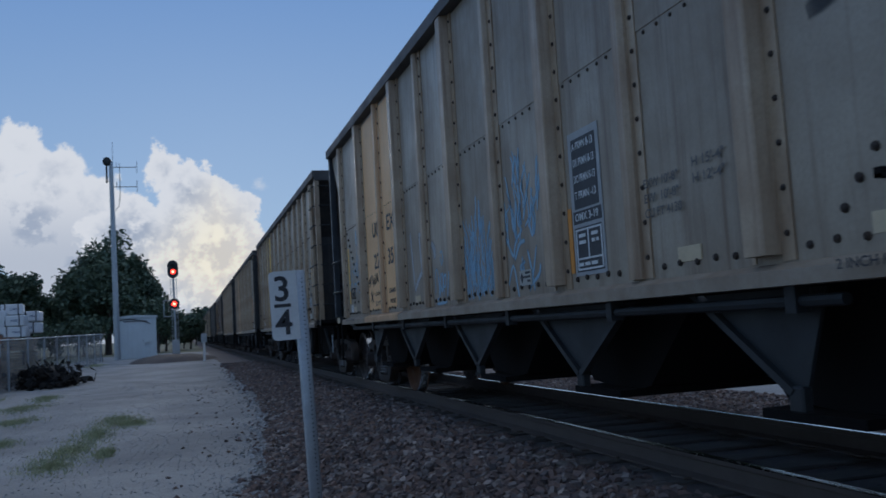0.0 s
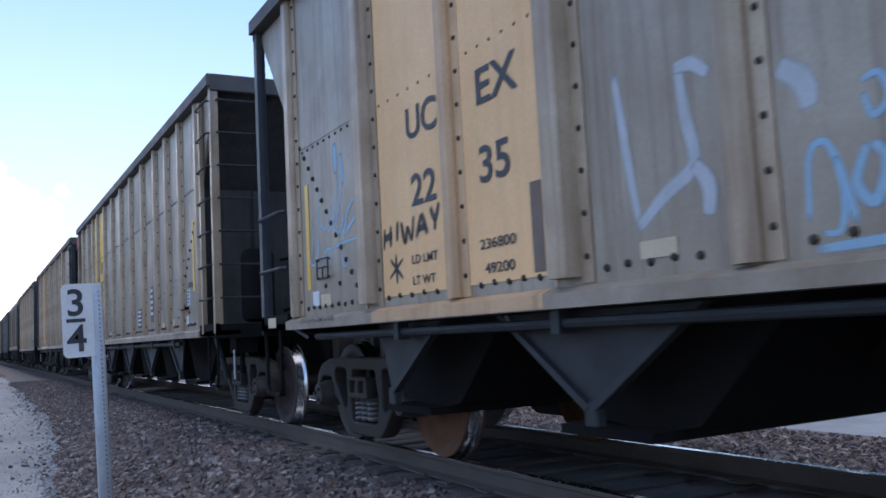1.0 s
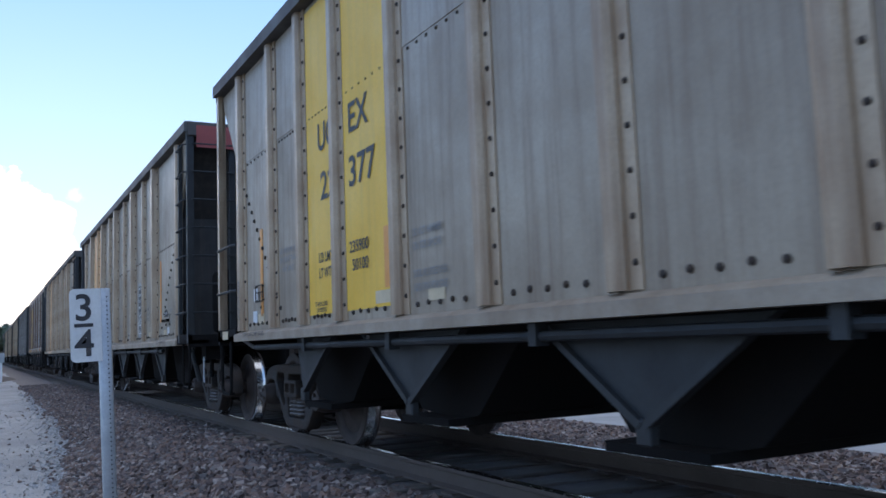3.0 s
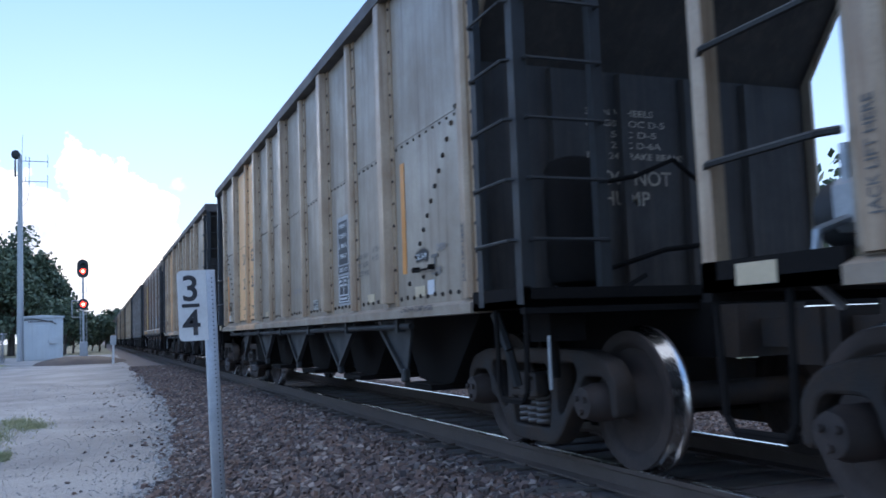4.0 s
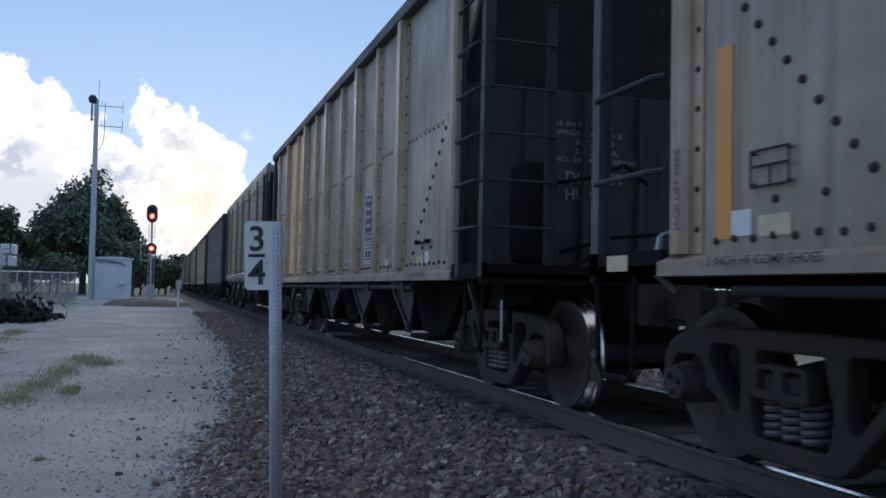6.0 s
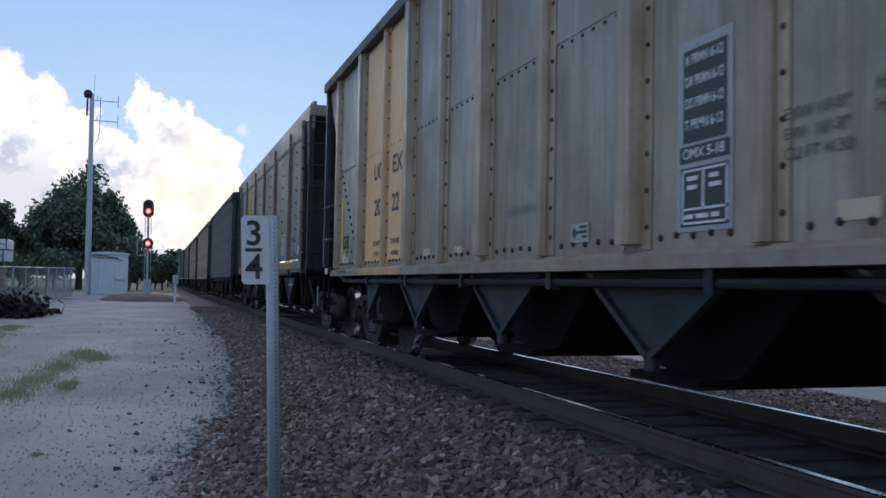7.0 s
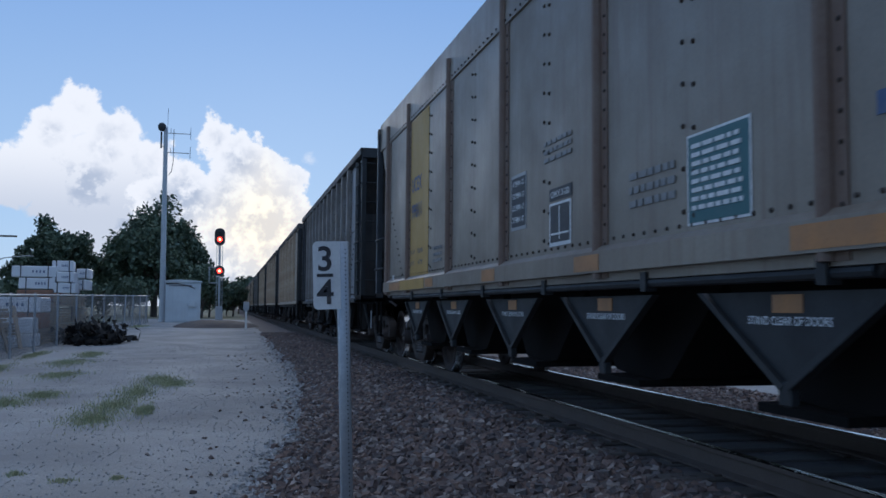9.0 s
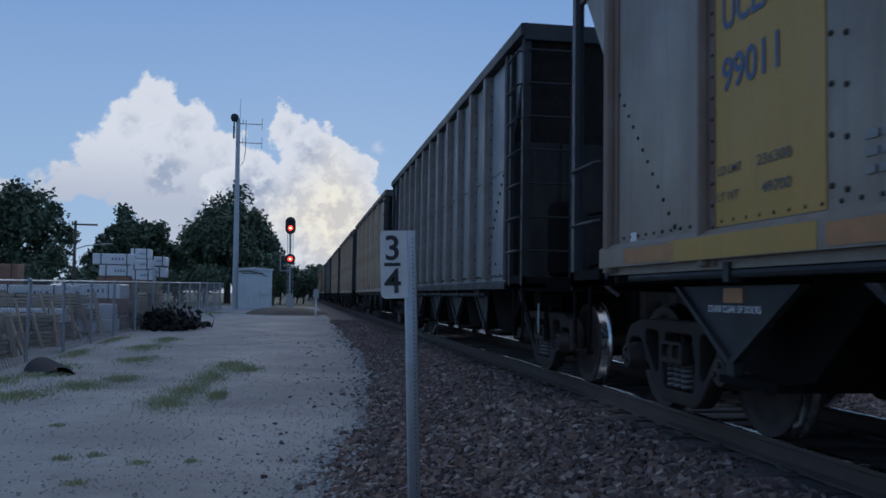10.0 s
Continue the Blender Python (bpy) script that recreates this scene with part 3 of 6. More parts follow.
def casting(name, outlines, thick, soft, x, mat):
    """A cast plate: an outline in (y, z) with windows through it and soft edges, its middle at x."""
    cu = bpy.data.curves.new("outline", "CURVE")
    cu.dimensions, cu.fill_mode, cu.extrude, cu.bevel_depth, cu.bevel_resolution = "2D", "BOTH", thick / 2 - soft, soft, 1
    cu.offset = -soft
    for pts in outlines:
        sp = cu.splines.new("POLY")
        sp.points.add(len(pts) - 1)
        for q, p in zip(sp.points, pts):
            q.co = (p[0], p[1], 0, 1)
        sp.use_cyclic_u = True
    ob = bpy.data.objects.new("outline", cu)
    scene.collection.objects.link(ob)
    me = bpy.data.meshes.new_from_object(ob.evaluated_get(bpy.context.evaluated_depsgraph_get()))
    bpy.data.objects.remove(ob)
    bpy.data.curves.remove(cu)
    me.name = name
    me.transform(Matrix(((0, 0, 1, x), (1, 0, 0, 0), (0, 1, 0, 0), (0, 0, 0, 1))))
    me.materials.clear()
    me.materials.append(mat)
    for p in me.polygons:
        p.use_smooth = True
    me.set_sharp_from_angle(angle=radians(40))
    return me


def side_frame_mesh():
    half = [(0.45, 0.80), (0.80, 0.79), (1.04, 0.73), (1.15, 0.61), (1.16, 0.38), (1.08, 0.36), (1.055, 0.57), (1.0, 0.62), (0.79, 0.62), (0.735, 0.57), (0.70, 0.43), (0.62, 0.41), (0.40, 0.17), (0.31, 0.12)]
    outer = rounded(half + [(-y, z) for y, z in reversed(half)], 0.06)
    holes = [rounded([(-0.27, 0.235), (0.27, 0.235), (0.31, 0.45), (0.26, 0.56), (0.25, 0.69), (-0.25, 0.69), (-0.26, 0.56), (-0.31, 0.45)], 0.04)]
    for s in (1, -1):
        holes.append(rounded([(s * 0.395, 0.70), (s * 0.65, 0.705), (s * 0.685, 0.61), (s * 0.455, 0.345), (s * 0.395, 0.36)], 0.05))
    return casting("side_frame", [outer] + holes, 0.15, 0.02, -1.0, CAST)


def bolster_end_mesh():
    """The bolster's end over the springs, with two cored pockets."""
    return casting("bolster_end", [rounded([(-0.22, 0.45), (0.22, 0.45), (0.2, 0.63), (-0.2, 0.63)], 0.03),
                                   rounded([(-0.17, 0.5), (-0.03, 0.5), (-0.03, 0.6), (-0.16, 0.6)], 0.03), rounded([(0.17, 0.5), (0.03, 0.5), (0.03, 0.6), (0.16, 0.6)], 0.03)], 0.1, 0.012, -1.09, CAST)


def bearing_mesh():
    bm = bmesh.new()
    lathe(bm, [(-1.17, 0.05), (-1.165, 0.10), (-1.10, 0.115), (-1.08, 0.125), (-0.92, 0.125), (-0.90, 0.10)], 16)
    for i in range(3):
        a = 2 * math.pi * i / 3
        rod(bm, (-1.19, 0.055 * math.cos(a), 0.055 * math.sin(a)), (-1.16, 0.055 * math.cos(a), 0.055 * math.sin(a)), 0.02, 6)
    return mesh_of("bearing_cap", bm, WHEEL_FACE, True)


def axle_mesh():
    bm = bmesh.new()
    lathe(bm, [(-1.12, 0.07), (-0.8, 0.08), (-0.6, 0.09), (0.6, 0.09), (0.8, 0.08), (1.12, 0.07)], 14)
    return mesh_of("wheelset", bm, CAST, True)


def wheel_mesh():
    bm = bmesh.new()
    # outside face at -x: rim, dished plate, hub
    prof = [(-0.83, 0.06), (-0.83, 0.13), (-0.80, 0.15), (-0.765, 0.22), (-0.765, 0.34), (-0.80, 0.37), (-0.805, 0.385), (-0.805, 0.452), (-0.79, 0.457),
            (-0.715, 0.460), (-0.695, 0.470), (-0.685, 0.484), (-0.665, 0.484), (-0.66, 0.46), (-0.66, 0.385), (-0.70, 0.36), (-0.70, 0.22), (-0.64, 0.15), (-0.64, 0.06)]
    rings = lathe(bm, prof, 40)
    bm.faces.ensure_lookup_table()
    for k in range(len(prof) - 1):
        if 8 <= k <= 10:
            for i in range(40):
                bm.faces[k * 40 + i].material_index = 1
    return mesh_of("wheel", bm, [WHEEL_FACE, POLISHED], True)


def add_truck(car, y):
    """A two-axle truck: bolster with side frames, springs, bearings and wheelsets under it."""
    def bolster():
        bm = bmesh.new()
        prism(bm, [(-1.1, 0.46), (1.1, 0.46), (1.1, 0.58), (0.4, 0.70), (-0.4, 0.70), (-1.1, 0.58)], -0.17, 0.17, "y")
        bevel(bm, 0.015)
        return mesh_of("truck_bolster", bm, CAST)
    tr = part("truck_bolster", cached("bolster", bolster), None, car)
    tr.location = (0, y, 0)
    for s in (1, -1):
        sf = part("side_frame", cached("frame", side_frame_mesh), None, tr)
        sf.rotation_euler = (0, 0, 0 if s == 1 else math.pi)
        part("bolster_end", cached("bend", bolster_end_mesh), None, tr).rotation_euler = sf.rotation_euler
        for i in (-1, 0, 1):
            sp = part("spring", cached("spring", spring_mesh), None, tr)
            sp.location = (-s * 1.02, 0.135 * i, 0.25)
            if s == 1:
                sp = part("spring", cached("spring", spring_mesh), None, tr)
                sp.location = (-s * 0.9, 0.135 * i, 0.25)
    for a in (-0.89, 0.89):
        ws = part("wheelset", cached("axle", axle_mesh), None, tr, "rotating steel wheelset with polished treads")
        ws.location = (0, a, 0.457)
        for s in (0, math.pi):
            w = part("wheel", cached("wheel", wheel_mesh), None, tr)
            w.parent = ws
            w.rotation_euler = (0, 0, s)
            c = part("bearing_cap", cached("cap", bearing_mesh), None, tr)
            c.parent = ws
            c.rotation_euler = (0, 0, s)
    # clasp of the brake beam and its hanger
    def brake():
        bm = bmesh.new()
        rod(bm, (-0.95, 0.36, 0.3), (0.95, 0.36, 0.3), 0.03, 6)
        for s in (-1, 1):
            box(bm, s * 0.75 - 0.05, s * 0.75 + 0.05, 0.38, 0.44, 0.25, 0.62)
        return mesh_of("brake_beam", bm, SHADE_BLACK_STEEL)
    for r in (0, math.pi):
        part("brake_beam", cached("brake", brake), None, tr).rotation_euler = (0, 0, r)
    return tr


def add_end(car, s, style):
    """Slope sheet, bulkhead, platform, posts, ladder and grab irons of one end; s: -1 leading, +1 trailing."""
    def slope():
        bm = bmesh.new()
        prism(bm, [(TOP_HALF - 0.02, TOP - 0.1), (4.9, 1.1), (4.86, 1.14), (TOP_HALF - 0.06, TOP - 0.1)], -WALL + 0.03, WALL - 0.03)
        return mesh_of("end_slope_sheet", bm, style["dark"])
    def bulk():
        bm = bmesh.new()
        box(bm, -WALL + 0.05, WALL - 0.05, 6.3, 6.34, 1.1, 2.9)
        return mesh_of("end_bulkhead", bm, style["dark"])
    def stiffener():
        bm = bmesh.new()
        prism(bm, [(-0.04, 6.339), (0.04, 6.339), (0.03, 6.4), (-0.03, 6.4)], 1.13, 2.88, "z")
        return mesh_of("bulkhead_stiffener", bm, style["dark"])
    def platform():
        bm = bmesh.new()
        box(bm, -HALF, HALF, 6.42, 7.2, 1.08, 1.13)
        box(bm, -HALF, HALF, 7.14, 7.2, 1.04, 1.2)
        box(bm, -HALF, -HALF + 0.05, 6.42, 7.2, 1.08, 1.21)
        box(bm, HALF - 0.05, HALF, 6.42, 7.2, 1.08, 1.21)
        return mesh_of("end_platform", bm, SHADE_BLACK_STEEL)
    def coupler():
        bm = bmesh.new()
        box(bm, -0.28, 0.28, 5.6, 7.5, 0.72, 1.06)
        box(bm, -0.1, 0.1, 7.5, 7.85, 0.78, 0.96)
        prism(bm, [(-0.2, 7.85), (0.16, 7.85), (0.2, 8.1), (0.05, 8.16), (-0.16, 8.02)], 0.68, 1.02, "z")
        return mesh_of("coupler", bm, CAST)
    def hose():
        bm = bmesh.new()
        tube(bm, [(-0.45, 7.2, 0.85), (-0.45, 7.5, 0.8), (-0.35, 7.75, 0.55), (-0.2, 8.0, 0.42), (0, 8.1, 0.42)], 0.025)
        return mesh_of("air_hose", bm, DARK_RUBBER)
    def steps():
        bm = bmesh.new()
        x = -HALF + 0.03
        tube(bm, [(x, 6.72, 1.08), (x, 6.74, 0.56), (x, 6.78, 0.5), (x, 7.08, 0.5), (x, 7.13, 0.56), (x, 7.16, 1.08)], 0.018)
        box(bm, x - 0.015, x + 0.05, 6.78, 7.08, 0.48, 0.51)
        return mesh_of("sill_step", bm, SHADE_BLACK_STEEL)

    def flip(ob):
        if s < 0:
            ob.rotation_euler = (0, 0, math.pi)
        return ob
    flip(part("end_slope_sheet", cached(("slope", style["key"]), slope), None, car))
    flip(part("end_bulkhead", cached(("bulk", style["key"]), bulk), None, car))
    for x in (-0.9, -0.3, 0.3, 0.9):
        flip(part("bulkhead_stiffener", cached(("stiff", style["key"]), stiffener), None, car)).location.x = x
    flip(part("end_platform", cached("platform", platform), None, car))
    flip(part("coupler", cached("coupler", coupler), None, car))
    flip(part("air_hose", cached("hose", hose), None, car))

    def corner():
        bm = bmesh.new()
        box(bm, -HALF, -HALF + 0.05, 7.1, 7.19, 1.1, TOP - 0.1)
        box(bm, -HALF + 0.05, -HALF + 0.09, 7.12, 7.19, 1.1, TOP - 0.1)
        return mesh_of("corner_post", bm, style["trail"] if s > 0 else GREY_STEEL)
    for x in (0, 1):
        ob = part("corner_post", cached(("corner", style["key"], s), corner), None, car)
        ob.matrix_basis = Matrix.Diagonal((1 if x == 0 else -1, s, 1, 1))
    st = part("sill_step", cached("steps", steps), None, car)
    st.matrix_basis = Matrix.Diagonal((1, s, 1, 1))
    if s < 0:
        def tank():
            bm = bmesh.new()
            lathe(bm, [(1.22, 0.12), (1.25, 0.18), (1.3, 0.2), (2.02, 0.2), (2.08, 0.17), (2.11, 0.1)], 16, "z")
            return mesh_of("air_tank", bm, SHADE_BLACK_STEEL, True)
        part("air_tank", cached("tank", tank), None, car).location = (-1.02, -6.8, 0)

        for q, r in (([(-0.62, -6.44, 2.0), (-0.3, -6.5, 2.06), (0.05, -6.5, 2.2), (0.3, -6.5, 2.02)], 0.018), ([(-0.6, -6.46, 1.35), (-0.1, -6.55, 1.5), (0.4, -6.6, 1.55)], 0.02),
                     ([(-1.02, -6.8, 1.25), (-0.7, -6.8, 1.18), (-0.4, -6.7, 1.3)], 0.02)):
            def pipes():
                bm = bmesh.new()
                tube(bm, q, r)
                return mesh_of("air_pipe", bm, SHADE_BLACK_STEEL)
            part("air_pipe", cached(("pipes", q[0]), pipes), None, car)

        def hanger():
            bm = bmesh.new()
            tube(bm, [(-1.42, -6.3, 1.06), (-1.38, -6.42, 0.8), (-1.32, -6.42, 0.55)], 0.035)
            return mesh_of("brake_hanger", bm, GREY_STEEL)

        def rigging():
            bm = bmesh.new()
            box(bm, -1.36, -1.1, -7.0, -6.72, 0.86, 1.06)
            rod(bm, (-1.25, -6.85, 0.87), (-1.25, -6.85, 0.62), 0.03)
            return mesh_of("brake_rigging", bm, SHADE_BLACK_STEEL)
        part("brake_hanger", cached("hanger", hanger), None, car)
        part("brake_rigging", cached("rigging", rigging), None, car)

        def lever():
            bm = bmesh.new()
            rod(bm, (-1.4, -7.05, 0.56), (-1.4, -7.05, 0.9), 0.011, 8)
            return mesh_of("release_lever", bm, GALV)
        part("release_lever", cached("lever", lever), None, car, "pale release lever by the corner")
    if s > 0:
        def irons():
            bm = bmesh.new()
            tube(bm, [(-HALF + 0.01, 6.4, 0), (-HALF - 0.03, 6.48, 0), (-HALF - 0.03, 7.08, 0), (-HALF + 0.01, 7.14, 0)], 0.016)
            return mesh_of("grab_iron", bm, GREY_STEEL)
        for z in (1.62, 2.12):
            part("grab_iron", cached("irons", irons), None, car).location.z = z
    else:
        def side_ladder():
            bm = bmesh.new()
            box(bm, -HALF, -HALF + 0.05, 6.52, 6.6, 1.1, TOP - 0.2)
            return mesh_of("ladder_stile", bm, GREY_STEEL)
        def rung():
            bm = bmesh.new()
            tube(bm, [(-HALF + 0.02, 6.56, 0), (-HALF - 0.04, 6.6, 0), (-HALF - 0.04, 7.1, 0), (-HALF + 0.02, 7.14, 0)], 0.013)
            return mesh_of("ladder_rung", bm, GREY_STEEL)
        def end_rung():
            bm = bmesh.new()
            tube(bm, [(-HALF + 0.07, 7.16, 0), (-HALF + 0.07, 7.22, 0), (-HALF + 0.62, 7.22, 0), (-HALF + 0.62, 7.16, 0)], 0.013)
            return mesh_of("ladder_rung", bm, GREY_STEEL)
        def end_stile():
            bm = bmesh.new()
            box(bm, -HALF + 0.58, -HALF + 0.66, 7.1, 7.17, 1.1, TOP - 0.1)
            return mesh_of("ladder_stile", bm, GREY_STEEL)
        m = Matrix.Diagonal((1, -1, 1, 1))
        part("ladder_stile", cached(("stile", style["key"]), side_ladder), None, car).matrix_basis = m
        part("ladder_stile", cached(("stile2", style["key"]), end_stile), None, car).matrix_basis = m
        for i in range(7):
            part("ladder_rung", cached("rung", rung), None, car).matrix_basis = Matrix.Translation((0, 0, 1.5 + 0.385 * i)) @ m
            part("ladder_rung", cached("rung2", end_rung), None, car).matrix_basis = Matrix.Translation((0, 0, 1.5 + 0.385 * i)) @ m


def add_underframe(car, style):
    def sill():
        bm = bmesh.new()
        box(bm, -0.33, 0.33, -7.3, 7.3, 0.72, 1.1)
        return mesh_of("centre_sill", bm, SHADE_BLACK_STEEL)
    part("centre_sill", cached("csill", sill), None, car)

    # chutes take the steel whose colour already holds the underframe's shade
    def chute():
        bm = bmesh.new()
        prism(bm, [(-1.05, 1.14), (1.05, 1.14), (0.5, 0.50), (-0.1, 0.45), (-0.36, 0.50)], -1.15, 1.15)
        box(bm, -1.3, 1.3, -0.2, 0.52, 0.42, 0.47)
        return mesh_of("hopper_chute", bm, SHADE_BLACK_STEEL)

    def gusset():
        bm = bmesh.new()
        x = -1.47
        prism(bm, [(-0.74, 1.06), (0.74, 1.06), (0.03, 0.6), (-0.03, 0.6)], x, x + 0.02)
        return mesh_of("hopper_gusset", bm, GREY_STEEL)
    def edge():
        bm = bmesh.new()
        prism(bm, [(0.79, 1.06), (0.73, 1.06), (0.0, 0.605), (0.03, 0.575)], -1.505, -1.45)
        return mesh_of("gusset_edge", bm, GREY_STEEL)

    def shaft():
        bm = bmesh.new()
        box(bm, -1.5, -1.44, -0.05, 0.05, 0.5, 0.62)
        bevel(bm, 0.01)
        return mesh_of("door_shaft", bm, GREY_STEEL)
    def end_gusset():
        bm = bmesh.new()
        prism(bm, [(-0.70, 1.06), (0.22, 1.06), (0.06, 0.62), (-0.03, 0.6)], -1.47, -1.45)
        return mesh_of("hopper_gusset", bm, GREY_STEEL)
    for i, y in enumerate(style["doors"]):
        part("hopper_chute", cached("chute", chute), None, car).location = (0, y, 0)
        for r in (0, math.pi):
            last = i in (0, 4) and not style["smooth"]
            g = part("hopper_gusset", cached("gusset_end", end_gusset) if last else cached("gusset", gusset), None, car)
            m = Matrix.Translation((0, y, 0)) @ Matrix.Rotation(r, 4, "Z")
            g.matrix_basis = m @ Matrix.Diagonal((1, (-1 if i == 0 else 1) * (1 if r == 0 else -1), 1, 1)) if last else m
            if r == 0:
                for k in (1, -1):
                    if not last or k == -1:
                        part("gusset_edge", cached("edge", edge), None, g).matrix_basis = Matrix.Diagonal((1, k, 1, 1))
                part("door_shaft", cached("shaft", shaft), None, g)

    def pipe():
        bm = bmesh.new()
        z = 1.13 if style["smooth"] else 1.0
        rod(bm, (-1.56, -4.9, z), (-1.56, 5.9, z), 0.028, 8)
        for y in (-4.6, -2.9, -1.1, 0.7, 2.5, 4.3):
            box(bm, -1.6, -1.52, y - 0.035, y + 0.035, z - 0.05, z + 0.07)
        return mesh_of("train_line_pipe", bm, GREY_STEEL)
    part("train_line_pipe", cached(("pipe", style["smooth"]), pipe), None, car)

    def cyl():
        bm = bmesh.new()
        lathe(bm, [(-0.3, 0.1), (-0.28, 0.16), (0.28, 0.16), (0.3, 0.1)], 14, "y")
        return mesh_of("air_reservoir", bm, GREY_STEEL, True)
    part("air_reservoir", cached("cyl", cyl), None, car).location = (-0.9, 6.85, 1.42)

    def valve():
        bm = bmesh.new()
        box(bm, -0.14, 0.14, -0.1, 0.1, 0.0, 0.22)
        bevel(bm, 0.03)
        rod(bm, (0, 0, 0.1), (0.5, 0, 0.1), 0.04, 8)
        rod(bm, (-0.1, 0.02, 0.2), (-0.1, 0.02, 0.36), 0.03, 6)
        tube(bm, [(-0.14, 0, 0.05), (-0.3, 0, 0.0), (-0.34, 0, -0.2), (-0.2, 0, -0.3)], 0.02)
        return mesh_of("brake_valve", bm, GALV, True)
    part("brake_valve", cached("valve", valve), None, car, "grey brake valve with bent pipes").location = (-1.15, 6.72, 1.3)

    def brake_wheel():
        bm = bmesh.new()
        for i in range(20):
            a, b = 2 * math.pi * i / 20, 2 * math.pi * (i + 1) / 20
            rod(bm, (0.28 * math.cos(a), 0, 0.28 * math.sin(a)), (0.28 * math.cos(b), 0, 0.28 * math.sin(b)), 0.014, 5)
        for i in range(4):
            a = math.pi / 2 * i
            rod(bm, (0, 0, 0), (0.28 * math.cos(a), 0, 0.28 * math.sin(a)), 0.012, 5)
        return mesh_of("brake_wheel", bm, SHADE_BLACK_STEEL)
    part("brake_wheel", cached("bwheel", brake_wheel), None, car).location = (0.5, 7.3, 2.2)


def hopper_car(style):
    """An open-top coal hopper, leading end at -y, on its two trucks; the origin is on the rail tops under its middle."""
    car = thing("hopper_car", style["label"], "railcar", group="hopper cars of the train")
    k = style["key"]
    for r in (0, math.pi):
        part("side_wall", side_sheet(style["wall"], k), None, car).rotation_euler = (0, 0, r)

        def chord():
            bm = bmesh.new()
            if style["smooth"]:
                prism(bm, [(-WALL - 0.02, TOP - 0.42), (-WALL + 0.03, TOP - 0.42), (-WALL + 0.06, TOP + 0.06), (-WALL - 0.01, TOP + 0.06)], -TOP_HALF, TOP_HALF, "y")
            else:
                prism(bm, [(-HALF - 0.04, TOP - 0.14), (-WALL + 0.05, TOP - 0.14), (-WALL + 0.05, TOP), (-HALF - 0.03, TOP), (-HALF - 0.04, TOP - 0.012)], -TOP_HALF, TOP_HALF, "y")
            return mesh_of("top_chord", bm, style["chord"])
        part("top_chord", cached(("chord", k), chord), None, car).rotation_euler = (0, 0, r)

        def sill():
            bm = bmesh.new()
            prism(bm, [(-HALF - 0.02, SILL_LO), (-WALL + 0.1, SILL_LO), (-WALL + 0.1, SILL_HI), (-WALL - 0.015, SILL_HI + 0.01), (-HALF - 0.02, SILL_LO + 0.07)] if not style["smooth"] else
                  [(-HALF, SILL_LO + 0.15), (-WALL + 0.1, SILL_LO + 0.15), (-WALL + 0.1, SILL_HI + 0.25), (-WALL - 0.015, SILL_HI + 0.25), (-HALF, SILL_HI + 0.21)], -BODY, BODY, "y")
            return mesh_of("side_sill", bm, style["sill"])
        part("side_sill", cached(("sill", k), sill), None, car).rotation_euler = (0, 0, r)
        for y, w in style["ribs"]:
            ob = part("side_post", rib_mesh(w, style["rib"], k), None, car)
            ob.location, ob.rotation_euler = (0, y if r == 0 else -y, 0), (0, 0, r)
        for y in (-BODY + 0.13, BODY - 0.13):
            ob = part("end_post", rib_mesh(0.16, style["post"], k + "e"), None, car)
            ob.location, ob.rotation_euler = (0, y, 0), (0, 0, r)

    def cross():
        bm = bmesh.new()
        box(bm, -HALF, HALF, TOP_HALF - 0.06, TOP_HALF + 0.02, TOP - 0.2, TOP)
        bevel(bm, 0.01)
        return mesh_of("end_chord", bm, style["endtop"])
    for r in (0, math.pi):
        part("end_chord", cached(("cross", k), cross), None, car).rotation_euler = (0, 0, r)

    def rivets():
        pts = []
        if style["smooth"]:
            for i in range(86):
                y = -6.3 + 12.6 * i / 85
                pts += [(-WALL, y, SILL_HI + 0.29, 0.014), (-WALL - 0.022, y, TOP - 0.38, 0.014)]
            for y in (-5.4, -3.45, -1.15, 1.1, 3.2):
                for j in range(9):
                    pts += [(-WALL, y - 0.06, 1.5 + 0.25 * j, 0.017), (-WALL, y + 0.06, 1.53 + 0.25 * j, 0.017)]
            for y, w in style["ribs"]:
                for j in range(17):
                    pts += [(-WALL - 0.01, y - w / 2 - 0.05, 1.42 + 0.135 * j, 0.013)]
        else:
            edges = sorted([y for y, w in style["ribs"]] + [-6.29, 6.29])
            for a, b in zip(edges, edges[1:]):
                n = 5 if b - a < 1.5 else 9
                for j in range(n):
                    pts.append((-WALL, a + 0.25 + (b - a - 0.52) * j / (n - 1), SILL_HI + 0.075 + 0.008 * (j % 2), 0.02))
                for j in range(n + 1):
                    pts.append((-WALL, a + 0.22 + (b - a - 0.46) * j / n, style["seam"] - 0.03, 0.013))
            for y, w in style["ribs"] + [(-6.29, 0.16), (6.29, 0.16)]:
                for j in range(14):
                    pts.append((-WALL - 0.01, y - w / 2 - 0.045, 1.3 + 0.2 * j, 0.016))
        for s in (-1, 1):
            for j in range(13):
                pts.append((-WALL, s * (6.1 - 0.095 * j), 2.62 - 0.105 * j, 0.022 if not style["smooth"] else 0.015))
            for y, z in ((5.3, 1.4), (5.6, 1.4), (5.05, 1.47)):
                pts.append((-WALL, s * y, z, 0.02))
        V, F = rivet_heads(pts)
        return soup("rivets", V, F, style["rivet"])

    def lap():
        bm = bmesh.new()
        z = style["seam"]
        prism(bm, [(-WALL - 0.005, z), (-WALL + 0.002, z), (-WALL + 0.002, z + 0.5), (-WALL - 0.001, z + 0.5)], -BODY + 0.03, BODY - 0.03, "y")
        return mesh_of("sheet_lap", bm, style["wall"])
